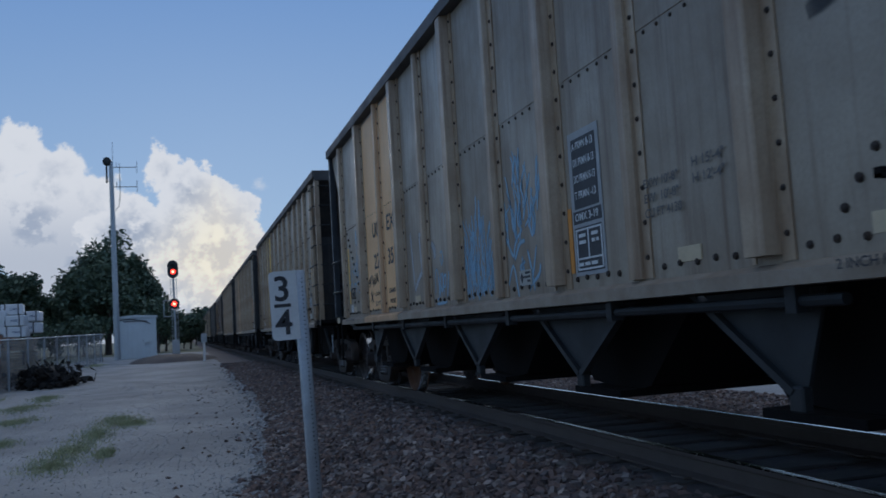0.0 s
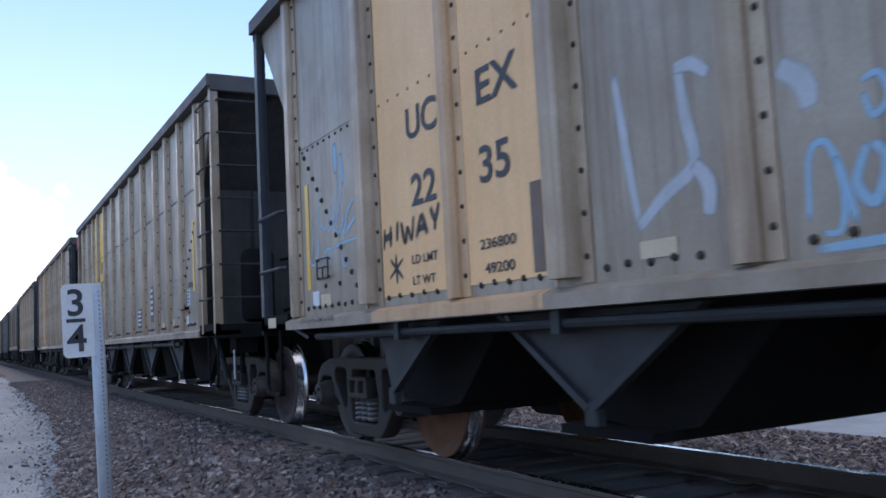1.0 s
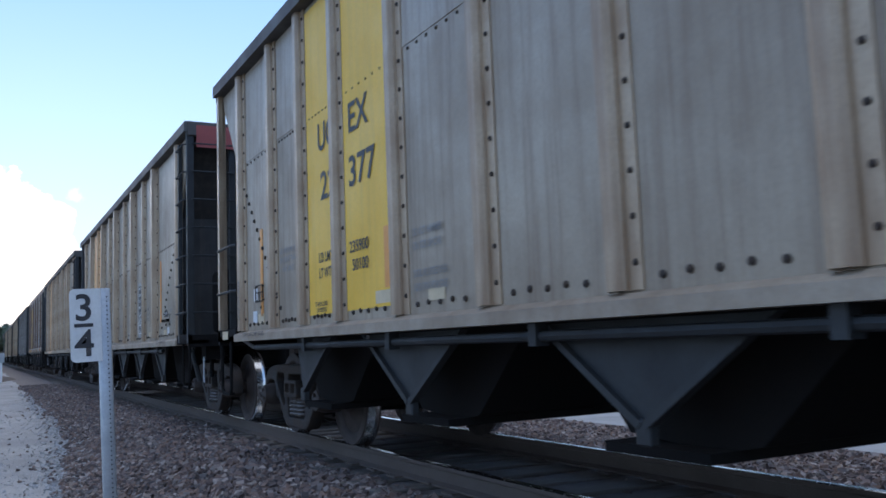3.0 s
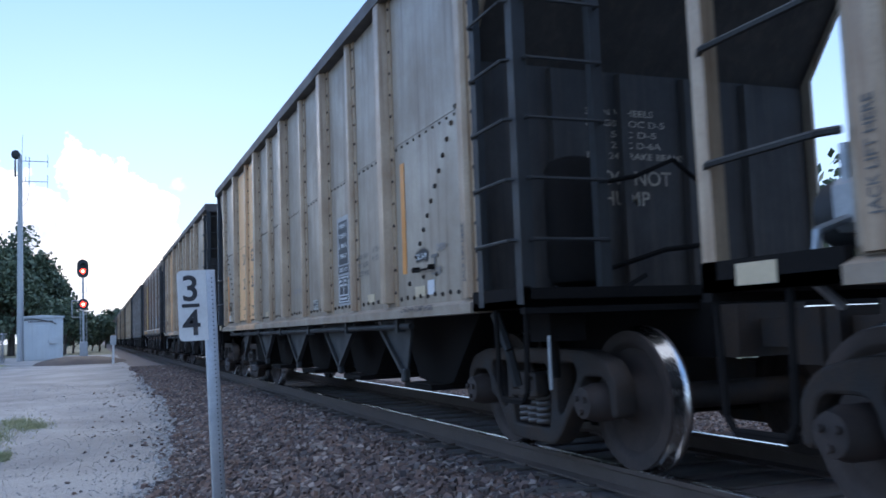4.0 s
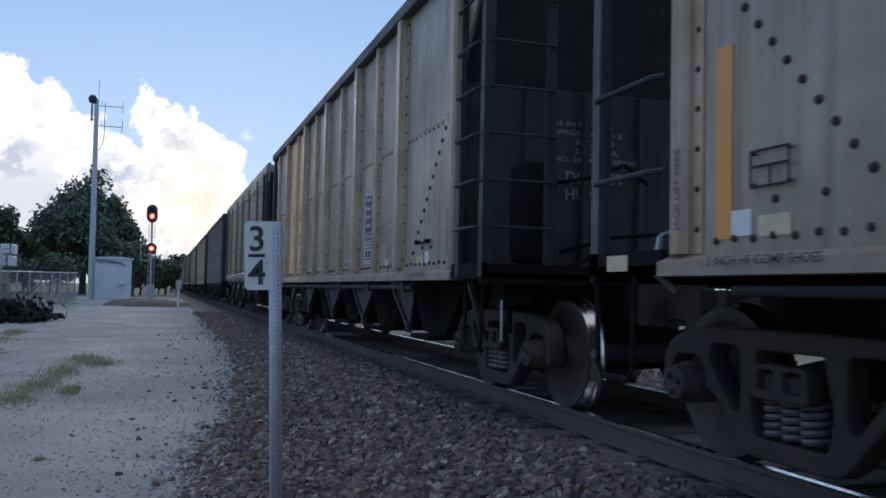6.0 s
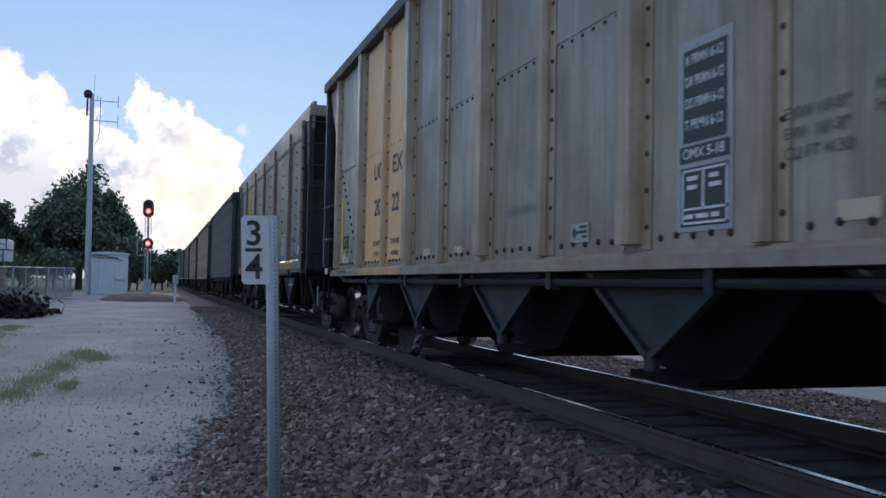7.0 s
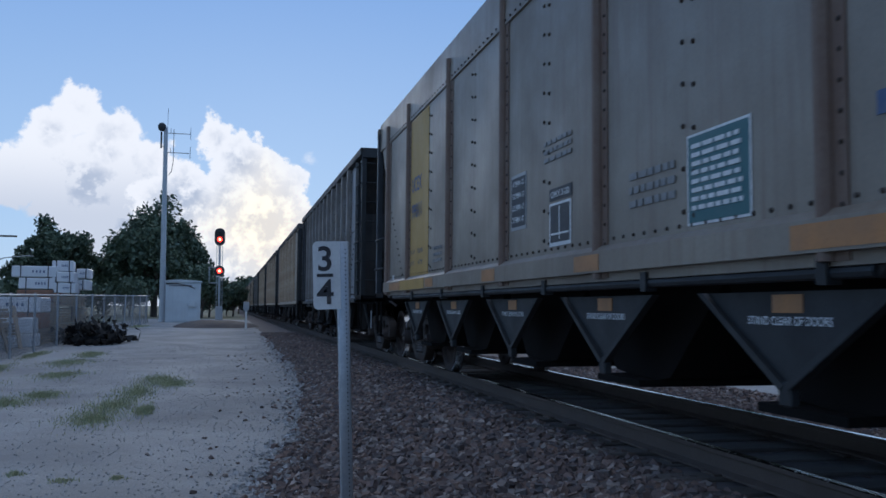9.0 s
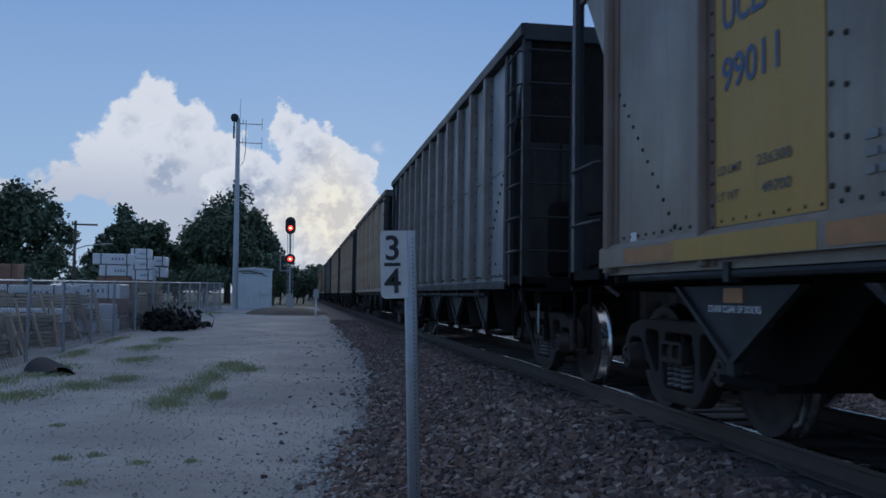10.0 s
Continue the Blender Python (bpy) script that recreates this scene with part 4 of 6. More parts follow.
    if not style["smooth"]:
        part("sheet_lap", cached(("lap", k), lap), None, car)
    ob = part("rivets", cached(("rivets", k), rivets), None, car)
    ob["kind"] = "stuff"
    for s in (-1, 1):
        add_end(car, s, style)
        add_truck(car, 6.13 * s)
    add_underframe(car, style)
    return car


def style(key, label, wall, rib, post, chord, sill, ribs=RIBS, smooth=False, dark=END_STEEL, endtop=None, rivet=CAST, seam=2.6, trail=None):
    return dict(doors=(-4.18, -2.05, 0.08, 2.35, 4.45) if smooth else (-4.45, -2.2, 0.02, 2.4, 4.63), seam=seam, trail=trail or BLUE_STEEL, key=key, label=label, wall=wall, rib=rib, post=post, chord=chord, sill=sill, ribs=ribs, smooth=smooth, dark=dark, endtop=endtop or chord, rivet=rivet)


RIBBED = style("ribbed", "ribbed grey aluminium coal hopper car on two trucks", ALU, ALU_RIB, ALU_RIB, CHORD, SILL)
HIGH_SEAM = style("high_seam", "ribbed grey aluminium coal hopper car with tan corner posts", ALU, ALU_RIB, ALU_RIB, CHORD, SILL, [(y, 0.14) for y in (5.16, 4.285, 3.41, 2.3, 1.15, 0.0, -1.15, -2.35, -3.46, -4.36, -5.26)], seam=2.98, trail=ALU_RIB)
SMOOTH = style("smooth", "smooth riveted aluminium coal hopper car with thin brown posts", ALU_E, RUST_RIB, RUST_RIB, ALU_E, ALU_E, [(4.58, 0.1), (2.15, 0.1), (0.0, 0.1), (-2.22, 0.1), (-4.64, 0.1)], True)
DARK = style("dark", "sooty dark grey ribbed coal hopper car", material("sooty_aluminium", (0.27, 0.275, 0.29), 0.45, 0.35, (0.19, 0.19, 0.2), 1.2, 0.7, 60, 0.05, 0.5, (0.12, 0.1, 0.09)), material("sooty_rib", (0.23, 0.215, 0.20), 0.5, 0.2, (0.14, 0.12, 0.10), 2.0, 0.8, 55, 0.08, 0.6, (0.1, 0.075, 0.06)), GREY_STEEL, GREY_STEEL, GREY_STEEL,
             [(6.2 - 1.03 * i, 0.2) for i in range(1, 12)])
TAN = style("tan", "tan dusted ribbed coal hopper car", material("tan_dusted_side", (0.42, 0.35, 0.27), 0.6, 0.1, (0.33, 0.27, 0.22), 1.2, 0.7, 60, 0.05, 0.5, (0.2, 0.15, 0.11)), ALU_RIB, ALU_RIB, CHORD, SILL)

ribbed_car, smooth_car, dark_car, tan_car = (hopper_car(s) for s in (RIBBED, SMOOTH, DARK, TAN))
car_a = ribbed_car
car_c, car_d = (copy_thing(ribbed_car, Matrix()) for i in range(2))
car_b = hopper_car(HIGH_SEAM)
for ob in list(car_b.children):
    if ob.name.startswith(("ladder_stile", "corner_post")):
        ob.data = ob.data.copy()
        ob.data.materials[0] = ALU_RIB
car_e, car_f = smooth_car, dark_car
CARS = [(car_a, 8.66), (car_b, 24.84), (car_c, 40.93), (car_d, 57.2), (car_e, 73.2), (car_f, 89.4)]
car_before = copy_thing(ribbed_car, Matrix())
CARS.insert(0, (car_before, 8.66 - 16.2))
for i in range(16):
    src = (tan_car, ribbed_car, tan_car, dark_car, ribbed_car, tan_car, ribbed_car)[i % 7]
    CARS.append((tan_car if i == 0 else copy_thing(src, Matrix()), 105.6 + 16.2 * i))


RUST_WHEEL = material("orange_rust_wheel_face", (0.15, 0.06, 0.022), 0.75, 0.0, (0.12, 0.06, 0.03), 6, 0.8, 60, 0.1)
for bolster in [o for o in car_a.children if o.name.startswith("truck_bolster") and o.location.y > 0]:
    for ws in [o for o in bolster.children if o.name.startswith("wheelset") and o.location.y < 0]:
        for w in ws.children:
            if w.name.startswith("wheel"):
                w.data = w.data.copy()
                w.data.materials[0] = RUST_WHEEL


def motions():
    """The train rolls past; every wheelset turns with it."""
    def way(t):
        return 7.23 * t + 0.0365 * ((t - 5) ** 2) - 0.12 * math.exp(-((t - 0.7) / 1.1) ** 2) - 0.12 * (t - 7.5 + math.sqrt((t - 7.5) ** 2 + 0.1))
    times = [0.25 * i for i in range(41)]
    for car, y0 in CARS:
        walk(car, [(t, pose(TRACK_X, y0 - way(t), 0)) for t in times])
    spin = [i / 15 for i in range(151)]
    first = {}
    for car, y0 in CARS:
        for ob in car.children_recursive:
            if ob.name.startswith("wheelset"):
                key = round(ob.location.y, 2)
                if key not in first:
                    walk(ob, [(t, pose(0, ob.location.y, 0.457, math.degrees(way(t) / 0.457))) for t in spin])
                    first[key] = ob
                else:
                    ob.rotation_mode = "QUATERNION"
                    src = first[key].animation_data
                    ob.animation_data_create()
                    ob.animation_data.action = src.action
                    ob.animation_data.action_slot = src.action_slot


# ---- beside the road ----
def build_sign():
    s = thing("milepost_sign", "white quarter-mile sign on a leaning galvanised channel post", "sign", pose(0.702, 5.3, -0.62, 0, -2.0, 0))
    bm = bmesh.new()
    prism(bm, [(-0.035, -0.03), (-0.03, -0.035), (0.03, -0.035), (0.035, -0.03), (0.035, 0.03), (-0.035, 0.03)], 0, 1.985, "z")
    bevel(bm, 0.003)
    part("post", bm, GALV, s, smooth=True)
    bm = bmesh.new()
    for i in range(76):
        rod(bm, (0.012, -0.0352, 0.03 + 0.0254 * i), (0.012, -0.0358, 0.03 + 0.0254 * i), 0.0045, 6)
    part("punched_strip", bm, INK, s, "row of small dark holes down the post")["kind"] = "stuff"
    bm = bmesh.new()
    x0, x1, z0, z1, r = -0.185, -0.02, 1.575, 1.985, 0.03
    pts = []
    for cx, cz, a0 in ((x1 - 0.002, z1 - 0.002, 0), (x0 + r, z1 - r, 90), (x0 + r, z0 + r, 180), (x1 - 0.002, z0 + 0.002, 270)):
        rr = r if cx < -0.1 else 0.002
        for a in range(0, 91, 15):
            pts.append((cx + rr * math.cos(radians(a0 + a)), cz + rr * math.sin(radians(a0 + a))))
    prism(bm, pts, -0.044, -0.041, "y")
    part("plate", bm, SIGN_WHITE, s, "white enamelled plate reading three quarters")
    for text, z in (("3", 1.81), ("4", 1.61)):
        ob = part("numeral", lettering(text, 0.145, INK, 1.0), None, s, "black numeral")
        ob.location = (-0.164, -0.0462, z)
    bm = bmesh.new()
    box(bm, -0.163, -0.064, -0.0462, -0.0442, 1.77, 1.79)
    part("fraction_bar", bm, INK, s)
    return s


build_sign()


# ---- paint, lettering and stickers on the cars ----
SKIN = -WALL - 0.004


def patch(car, name, y0, y1, z0, z1, mat, label="", lift=0.0):
    """A thin painted or stuck-on rectangle on the side facing the road."""
    bm = bmesh.new()
    box(bm, SKIN - 0.002 - lift, SKIN + 0.003, min(y0, y1), max(y0, y1), z0, z1)
    return part(name, bm, mat, car, label)


def stencil(car, text, y_left, y_right, z, h, mat=None, lift=0.0, x=None):
    me = lettering(text, h, mat or INK)
    w = max(v.co.x for v in me.vertices) - min(v.co.x for v in me.vertices)
    me.transform(Matrix.Diagonal(((y_left - y_right) / w, 1, 1, 1)))
    m = pose(SKIN - 0.007 - lift if x is None else x, y_left, z, 0, 0, -90)
    if h < 0.1:
        ob = part("lettering", me, None, car)
        ob.matrix_basis, ob["kind"] = m, "stuff"
        return
    # the large characters one by one
    whole = bmesh.new()
    whole.from_mesh(me)
    todo = set(whole.verts)
    while todo:
        island, edge = set(), [todo.pop()]
        while edge:
            v = edge.pop()
            island.add(v)
            edge += [w for e in v.link_edges for w in e.verts if w in todo]
            todo -= set(edge)
        one = bmesh.new()
        made = {v: one.verts.new(v.co) for v in island}
        for f in {f for v in island for f in v.link_faces}:
            one.faces.new([made[v] for v in f.verts])
        part("stencilled_character", one, mat or INK, car).matrix_basis = m
    whole.free()


def upright(car, text, y, z, length, h, mat=None, x=-WALL - 0.014):
    """Stencilled words that run up a post."""
    me = lettering(text, h, mat or INK)
    w = max(v.co.x for v in me.vertices) - min(v.co.x for v in me.vertices)
    me.transform(Matrix.Diagonal((length / w, 1, 1, 1)))
    ob = part("lettering", me, None, car)
    ob.matrix_basis = pose(x, y, z, 0, 0, -90) @ pose(0, 0, 0, 0, -90, 0)
    ob["kind"] = "stuff"


def maker_plate(car, y, z):
    """A small white builder's plate with a dark diamond and bars."""
    bm = bmesh.new()
    box(bm, SKIN - 0.006, SKIN, y - 0.24, y, z, z + 0.12)
    p = part("maker_plate", bm, PLATE, car, "small off-white maker's plate")
    bm = bmesh.new()
    prism(bm, [(y - 0.015, z + 0.065), (y - 0.05, z + 0.1), (y - 0.085, z + 0.065), (y - 0.05, z + 0.02)], SKIN - 0.008, SKIN - 0.006)
    for i, w in enumerate((0.1, 0.13, 0.06)):
        box(bm, SKIN - 0.008, SKIN - 0.006, y - 0.22, y - 0.22 + w, z + 0.088 - 0.032 * i, z + 0.106 - 0.032 * i)
    part("plate_print", bm, INK, p)["kind"] = "stuff"


def inspection_stencil(car, y0, rows, shop, size=0.45):
    """Black panel of white dates over a framed block, on a pale painted ground."""
    y1 = y0 - size
    patch(car, "painted_ground", y0, y1, 1.255, 2.22, GROUND_GREY, "pale grey painted ground")
    patch(car, "inspection_panel", y0 - 0.05, y1 + 0.045, 1.70, 2.17, INK, "black panel of white stencilled dates", 0.002)
    for i, text in enumerate(rows):
        stencil(car, text, y0 - 0.07, y1 + 0.07, 2.095 - 0.11 * i, 0.05, WHITE_INK)
    patch(car, "painted_patch", y0 - 0.02, y1 + 0.02, 1.60, 1.685, INK, "", 0.002)
    stencil(car, shop, y0 - 0.05, y1 + 0.06, 1.62, 0.05, WHITE_INK)
    patch(car, "inspection_block", y0 - 0.03, y1 + 0.03, 1.28, 1.575, INK, "black block with a white cross frame", 0.002)
    bm = bmesh.new()
    x = SKIN - 0.0075
    ym = (y0 + y1) / 2
    for y in (y0 - 0.045, ym + 0.008, y1 + 0.045):
        box(bm, x, SKIN - 0.003, y - 0.014, y, 1.29 if y != ym + 0.008 else 1.36, 1.565)
    for z in (1.29, 1.36, 1.552):
        box(bm, x, SKIN - 0.003, y1 + 0.032, y0 - 0.045, z, z + 0.012)
    part("block_frame", bm, WHITE_INK, car)
    bars(car, y0 - 0.09, ym + 0.04, 1.53, 2, 0.022, WHITE_INK, 0.003)
    bars(car, ym - 0.05, y1 + 0.08, 1.53, 2, 0.022, WHITE_INK, 0.003)
    bars(car, y0 - 0.07, y1 + 0.1, 1.34, 1, 0.022, WHITE_INK, 0.003)


def bars(car, y_left, y_right, z_top, rows, h, mat, lift=0.0):
    """Lines of small writing too faint to read, as plain bars."""
    bm = bmesh.new()
    for i in range(rows):
        z = z_top - 2 * h * i
        y = y_left
        while y > y_right + 0.02:
            w = random.uniform(0.04, 0.12)
            e = max(y - w, y_right)
            box(bm, SKIN - 0.006 - lift, SKIN, e, y, z - h, z)
            y = e - 0.025
    part("faint_lettering", bm, mat, car)["kind"] = "stuff"


def smooth_line(pts, n=6):
    """A bent line through points (Catmull-Rom)."""
    p = [np.array(q, float) for q in pts]
    p = [2 * p[0] - p[1]] + p + [2 * p[-1] - p[-2]]
    out = []
    for a, b, c, d in zip(p, p[1:], p[2:], p[3:]):
        for i in range(n):
            f = i / n
            out.append(0.5 * (2 * b + (c - a) * f + (2 * a - 5 * b + 4 * c - d) * f * f + (3 * b - a - 3 * c + d) * f ** 3))
    return out + [p[-2]]


def spray(car, lines, r, mat, label, lift=0.0):
    """Sprayed strokes of (y, z) lines as flat soft-edged ribbons on the sheet, narrowing at their ends."""
    V, F, D = [], [], []
    for k, line in enumerate(lines):
        pts = smooth_line(line, 6 if len(line) < 9 else 2)
        x = -WALL - 0.0012 - 0.0004 * (k % 7) - lift
        n, wide = len(pts), r * (0.85 + 0.35 * ((k * 7) % 5) / 4)
        for i, p in enumerate(pts):
            t = pts[min(i + 1, n - 1)] - pts[max(i - 1, 0)]
            t = t / max(float(np.hypot(*t)), 1e-6)
            w = wide * (0.7 + 0.3 * math.sin(math.pi * (i + 0.5) / n)) * 1.5
            for off, dens in ((-1, 0.0), (-0.5, 0.75), (0.5, 0.75), (1, 0.0)):
                V.append((x, p[0] - t[1] * w * off, p[1] + t[0] * w * off))
                D.append(dens * (0.55 if i in (0, n - 1) else 1.0))
            if i:
                b = len(V) - 8
                F += [(b + j, b + j + 1, b + j + 5, b + j + 4) for j in range(3)]
    me = soup("graffiti", V, F, mat)
    uv = me.uv_layers.new(name="density")
    for lo in me.loops:
        uv.data[lo.index].uv = (D[lo.vertex_index], 0.5)
    part("graffiti", me, None, car, label)["kind"] = "stuff"


def side_number(car, paint, left, right, limit, weight, z_fix=0.0):
    if paint is PEACH:
        for ob in car.children:
            if ob.name.startswith("side_post") and abs(ob.location.y - 3.46) < 0.01 and abs(ob.rotation_euler.z) < 0.1:
                ob.data = cached("peach_post", ob.data.copy)
                ob.data.materials[0] = PEACH_RIB
        bm = bmesh.new()
        prism(bm, [(-HALF - 0.023, SILL_LO + 0.005), (-HALF - 0.019, SILL_LO + 0.005), (-HALF - 0.019, SILL_LO + 0.068), (-WALL - 0.013, SILL_HI + 0.008), (-WALL - 0.017, SILL_HI + 0.012), (-HALF - 0.023, SILL_LO + 0.073)], 2.5, 4.55, "y")
        part("painted_sill", bm, PEACH_RIB, car)
    patch(car, "painted_panel", 4.48, 3.58, 1.24, 3.92, paint, "painted number panel")
    patch(car, "painted_panel", 3.35, 2.55, 1.24, 3.92, paint, "painted number panel")
    up = 0.4 if z_fix else 0.0
    stencil(car, "UC", 4.04, 3.62, 2.24 + up, 0.2)
    stencil(car, "EX", 3.15, 2.73, 2.24 + up, 0.2)
    stencil(car, left, 4.0, 3.66, 1.8 + up, 0.2)
    stencil(car, right, 3.15, 2.84 if len(right) == 2 else 2.62, 1.8 + up, 0.2)
    stencil(car, "LD LMT", 4.03, 3.68, 1.43 + z_fix, 0.055)
    stencil(car, "LT WT", 4.03, 3.72, 1.295 + z_fix, 0.055)
    stencil(car, limit, 3.17, 2.81, 1.43 + z_fix, 0.055)
    stencil(car, weight, 3.13, 2.83, 1.295 + z_fix, 0.055)


def common_marks(car, strip=ORANGE, low=True):
    patch(car, "reflector", 1.87, 1.65, 1.25, 1.325, PALE)
    patch(car, "reflector", -3.72, -3.94, 1.245, 1.325, PALE)
    patch(car, "reflector", -5.1, -5.33, 1.24, 1.325, PALE)
    patch(car, "sticker", -5.4, -5.54, 1.245, 1.36, WHITE)
    patch(car, "sticker", 5.9, 5.76, 1.25, 1.37, WHITE)
    if low:
        patch(car, "reflector", 5.71, 5.5, 1.24, 1.335, PALE)
    if strip:
        patch(car, "reflective_strip", -4.8, -4.9, 1.45, 2.42, strip)
    for text, a, b, z in (("EXW 10'-8\"", -3.42, -3.78, 1.69), ("EW  10'-8\"", -3.42, -3.78, 1.605), ("CU FT 4130", -3.42, -3.8, 1.52), ("H 15'-4\"", -3.92, -4.2, 1.725), ("H 12'-4\"", -3.92, -4.2, 1.64)):
        stencil(car, text, a, b, z, 0.05, INK_WORN)
    if car == car_b:
        patch(car, "reflector", -4.43, -4.66, 1.256, 1.35, PALE)
    upright(car, "JACK LIFT HERE", 6.25, 1.3, 0.42, 0.05, INK_WORN, -WALL - 0.062)
    upright(car, "JACK LIFT HERE", -6.3, 1.3, 0.42, 0.05, INK_WORN, -WALL - 0.062)
    if car != car_b:
        maker_plate(car, -1.42, 1.25)
    bm = bmesh.new()
    for y in (-5.2, -5.55):
        box(bm, SKIN - 0.05, SKIN, y - 0.02, y + 0.02, 1.44, 1.48)
    box(bm, SKIN - 0.05, SKIN - 0.035, -5.57, -5.18, 1.44, 1.455)
    part("card_holder", bm, SHADE_BLACK_STEEL, car)
    bm = bmesh.new()
    for z in (1.46, 1.55, 1.62):
        tube(bm, [(SKIN - 0.02, 5.49, z), (SKIN - 0.02, 5.74, z)], 0.006)
    for y in (5.49, 5.61, 5.74):
        tube(bm, [(SKIN - 0.02, y, 1.46), (SKIN - 0.02, y, 1.62 if y != 5.61 else 1.55)], 0.006)
    for y in (5.5, 5.73):
        for z in (1.47, 1.61):
            rod(bm, (SKIN, y, z), (SKIN - 0.022, y, z), 0.008, 6)
    part("tag_frame", bm, CAST, car)
    stencil(car, "2 INCH HF COMP SHOES", -5.0, -5.75, 1.115, 0.04, INK, x=-HALF - 0.046)
    stencil(car, "2 INCH HF COMP SHOES", 5.95, 5.2, 1.115, 0.04, INK, x=-HALF - 0.046)
    patch_end = bmesh.new()
    box(patch_end, -HALF - 0.004, -HALF + 0.002, 6.75, 6.98, 1.1, 1.19)
    part("reflector", patch_end, PALE, car)


def end_writing(car):
    for text, z, h in (("DO NOT", 2.02, 0.11), ("HUMP", 1.86, 0.11)):
        me = lettering(text, h, DIM_INK)
        ob = part("lettering", me, None, car)
        ob.matrix_basis, ob["kind"] = pose(-0.5, -6.345, z), "stuff"
    for i, (text, w) in enumerate((("36 IN WHEELS", 0.62), ("SPRGS 7 OC D-5", 0.72), ("5 IC D-5", 0.42), ("2 SC D-6A", 0.46), ("NO. 24 BRAKE BEAMS", 0.9))):
        me = lettering(text, 0.05, DIM_INK)
        k = w / max(v.co.x for v in me.vertices)
        me.transform(Matrix.Diagonal((k, 1, 1, 1)))
        ob = part("lettering", me, None, car)
        ob["kind"] = "stuff"
        ob.matrix_basis = pose(-0.62 if i in (0, 1, 4) else -0.4, -6.345, 2.56 - 0.085 * i)


for c in (car_a, car_b, car_c, car_d, car_before):
    common_marks(c, ORANGE if c == car_c else None)
    if c in (car_c, car_d):
        end_writing(c)

side_number(car_a, PEACH, "22", "35", "236800", "49200")
def letter_strokes(y, z, w, h):
    """The five sprayed capitals H I W A Y as single strokes, slanting and uneven."""
    def at(k, u, v):
        return (y - w * (k + u), z + h * v + 0.012 * ((k * 5) % 3))
    return [[at(0, 0.0, 0), at(0, 0.12, 1)], [at(0, 0.55, 0.08), at(0, 0.6, 1.05)], [at(0, 0.0, 0.5), at(0, 0.7, 0.62)], [at(1, 0.05, 0.1), at(1, 0.15, 1.0)],
            [at(1.4, 0.0, 1), at(1.4, 0.25, 0.1), at(1.4, 0.5, 0.75)], [at(1.4, 0.5, 0.75), at(1.4, 0.75, 0.15), at(1.4, 0.95, 1.1)], [at(2.5, 0.0, 0.15), at(2.5, 0.4, 1.15)], [at(2.5, 0.4, 1.15), at(2.5, 0.75, 0.2)],
            [at(2.5, 0.1, 0.5), at(2.5, 0.7, 0.55)], [at(3.4, 0.1, 1.15), at(3.4, 0.4, 0.65), at(3.4, 0.7, 1.25)], [at(3.4, 0.4, 0.65), at(3.4, 0.35, 0.15)]]


spray(car_a, letter_strokes(4.45, 1.56, 0.2, 0.15), 0.02, BLACK_SPRAY, "black sprayed tag on the peach panel", 0.006)
spray(car_a, [[(4.38, 1.36), (4.16, 1.48)], [(4.36, 1.49), (4.17, 1.35)], [(4.27, 1.52), (4.26, 1.32)]], 0.014, BLACK_SPRAY, "black sprayed star", 0.006)
spray(car_a, [[(1.97, 2.08), (1.92, 1.72), (1.87, 1.4)], [(1.88, 1.38), (1.7, 1.5), (1.53, 1.6), (1.56, 1.8), (1.58, 2.0)], [(1.53, 1.6), (1.46, 1.5), (1.47, 1.38)], [(1.6, 2.0), (1.5, 1.99), (1.42, 1.93)]], 0.03, WHITE_SPRAY, "loose white sprayed strokes")
spray(car_a, [[(1.1, 1.86), (1.0, 1.78), (0.98, 1.68)]], 0.05, WHITE_SPRAY, "pale sprayed smudge")


def burst(y0, y1, z0, z1, count, seed):
    """A thicket of upright curling strokes, denser and broader towards its foot, fanning a little at the top."""
    rng = random.Random(seed)
    out, mid, half = [], (y0 + y1) / 2, abs(y0 - y1) / 2
    for i in range(count):
        u, f = rng.uniform(-1, 1), rng.random() ** 1.5
        y, z = mid + u * half * 0.9, z0 + (z1 - z0) * 0.72 * f * (1 - 0.35 * abs(u))
        l, lean, hook = rng.uniform(0.14, 0.32), u * 0.35 + rng.uniform(-0.25, 0.25), rng.uniform(-0.09, 0.09)
        line = [(y, z), (y + lean * l * 0.3 + hook * 0.5, z + l * 0.35), (y + lean * l * 0.7, z + l * 0.75), (y + lean * l + hook * 0.3, z + l)]
        if rng.random() < 0.55:
            line = [(y + hook + rng.choice((-0.05, 0.05)), z + 0.1), (y + hook * 0.4, z - 0.01)] + line[1:]
        out.append([(min(max(a, y1 + 0.01), y0 - 0.01), b) for a, b in line])
    return out


spray(car_a, [[(1.02, 1.3), (1.0, 1.52), (0.93, 1.55), (0.88, 1.4), (0.9, 1.26), (0.97, 1.25)], [(0.9, 1.5), (0.84, 1.27)], [(0.78, 1.52), (0.83, 1.4), (0.77, 1.33), (0.72, 1.45), (0.76, 1.52)],
              [(0.72, 1.27), (0.7, 1.45), (0.63, 1.48), (0.64, 1.38), (0.71, 1.36)], [(0.6, 1.26), (0.55, 1.4), (0.5, 1.52)], [(0.78, 1.72), (0.72, 1.73), (0.69, 1.65), (0.75, 1.6), (0.78, 1.68)], [(1.0, 1.2), (0.6, 1.21)]], 0.016, BLUE_SPRAY, "pale blue sprayed loops")
spray(car_a, burst(-0.02, -0.84, 1.2, 2.2, 85, 2), 0.0105, BLUE_SPRAY, "dense pale blue sprayed thicket of strokes")
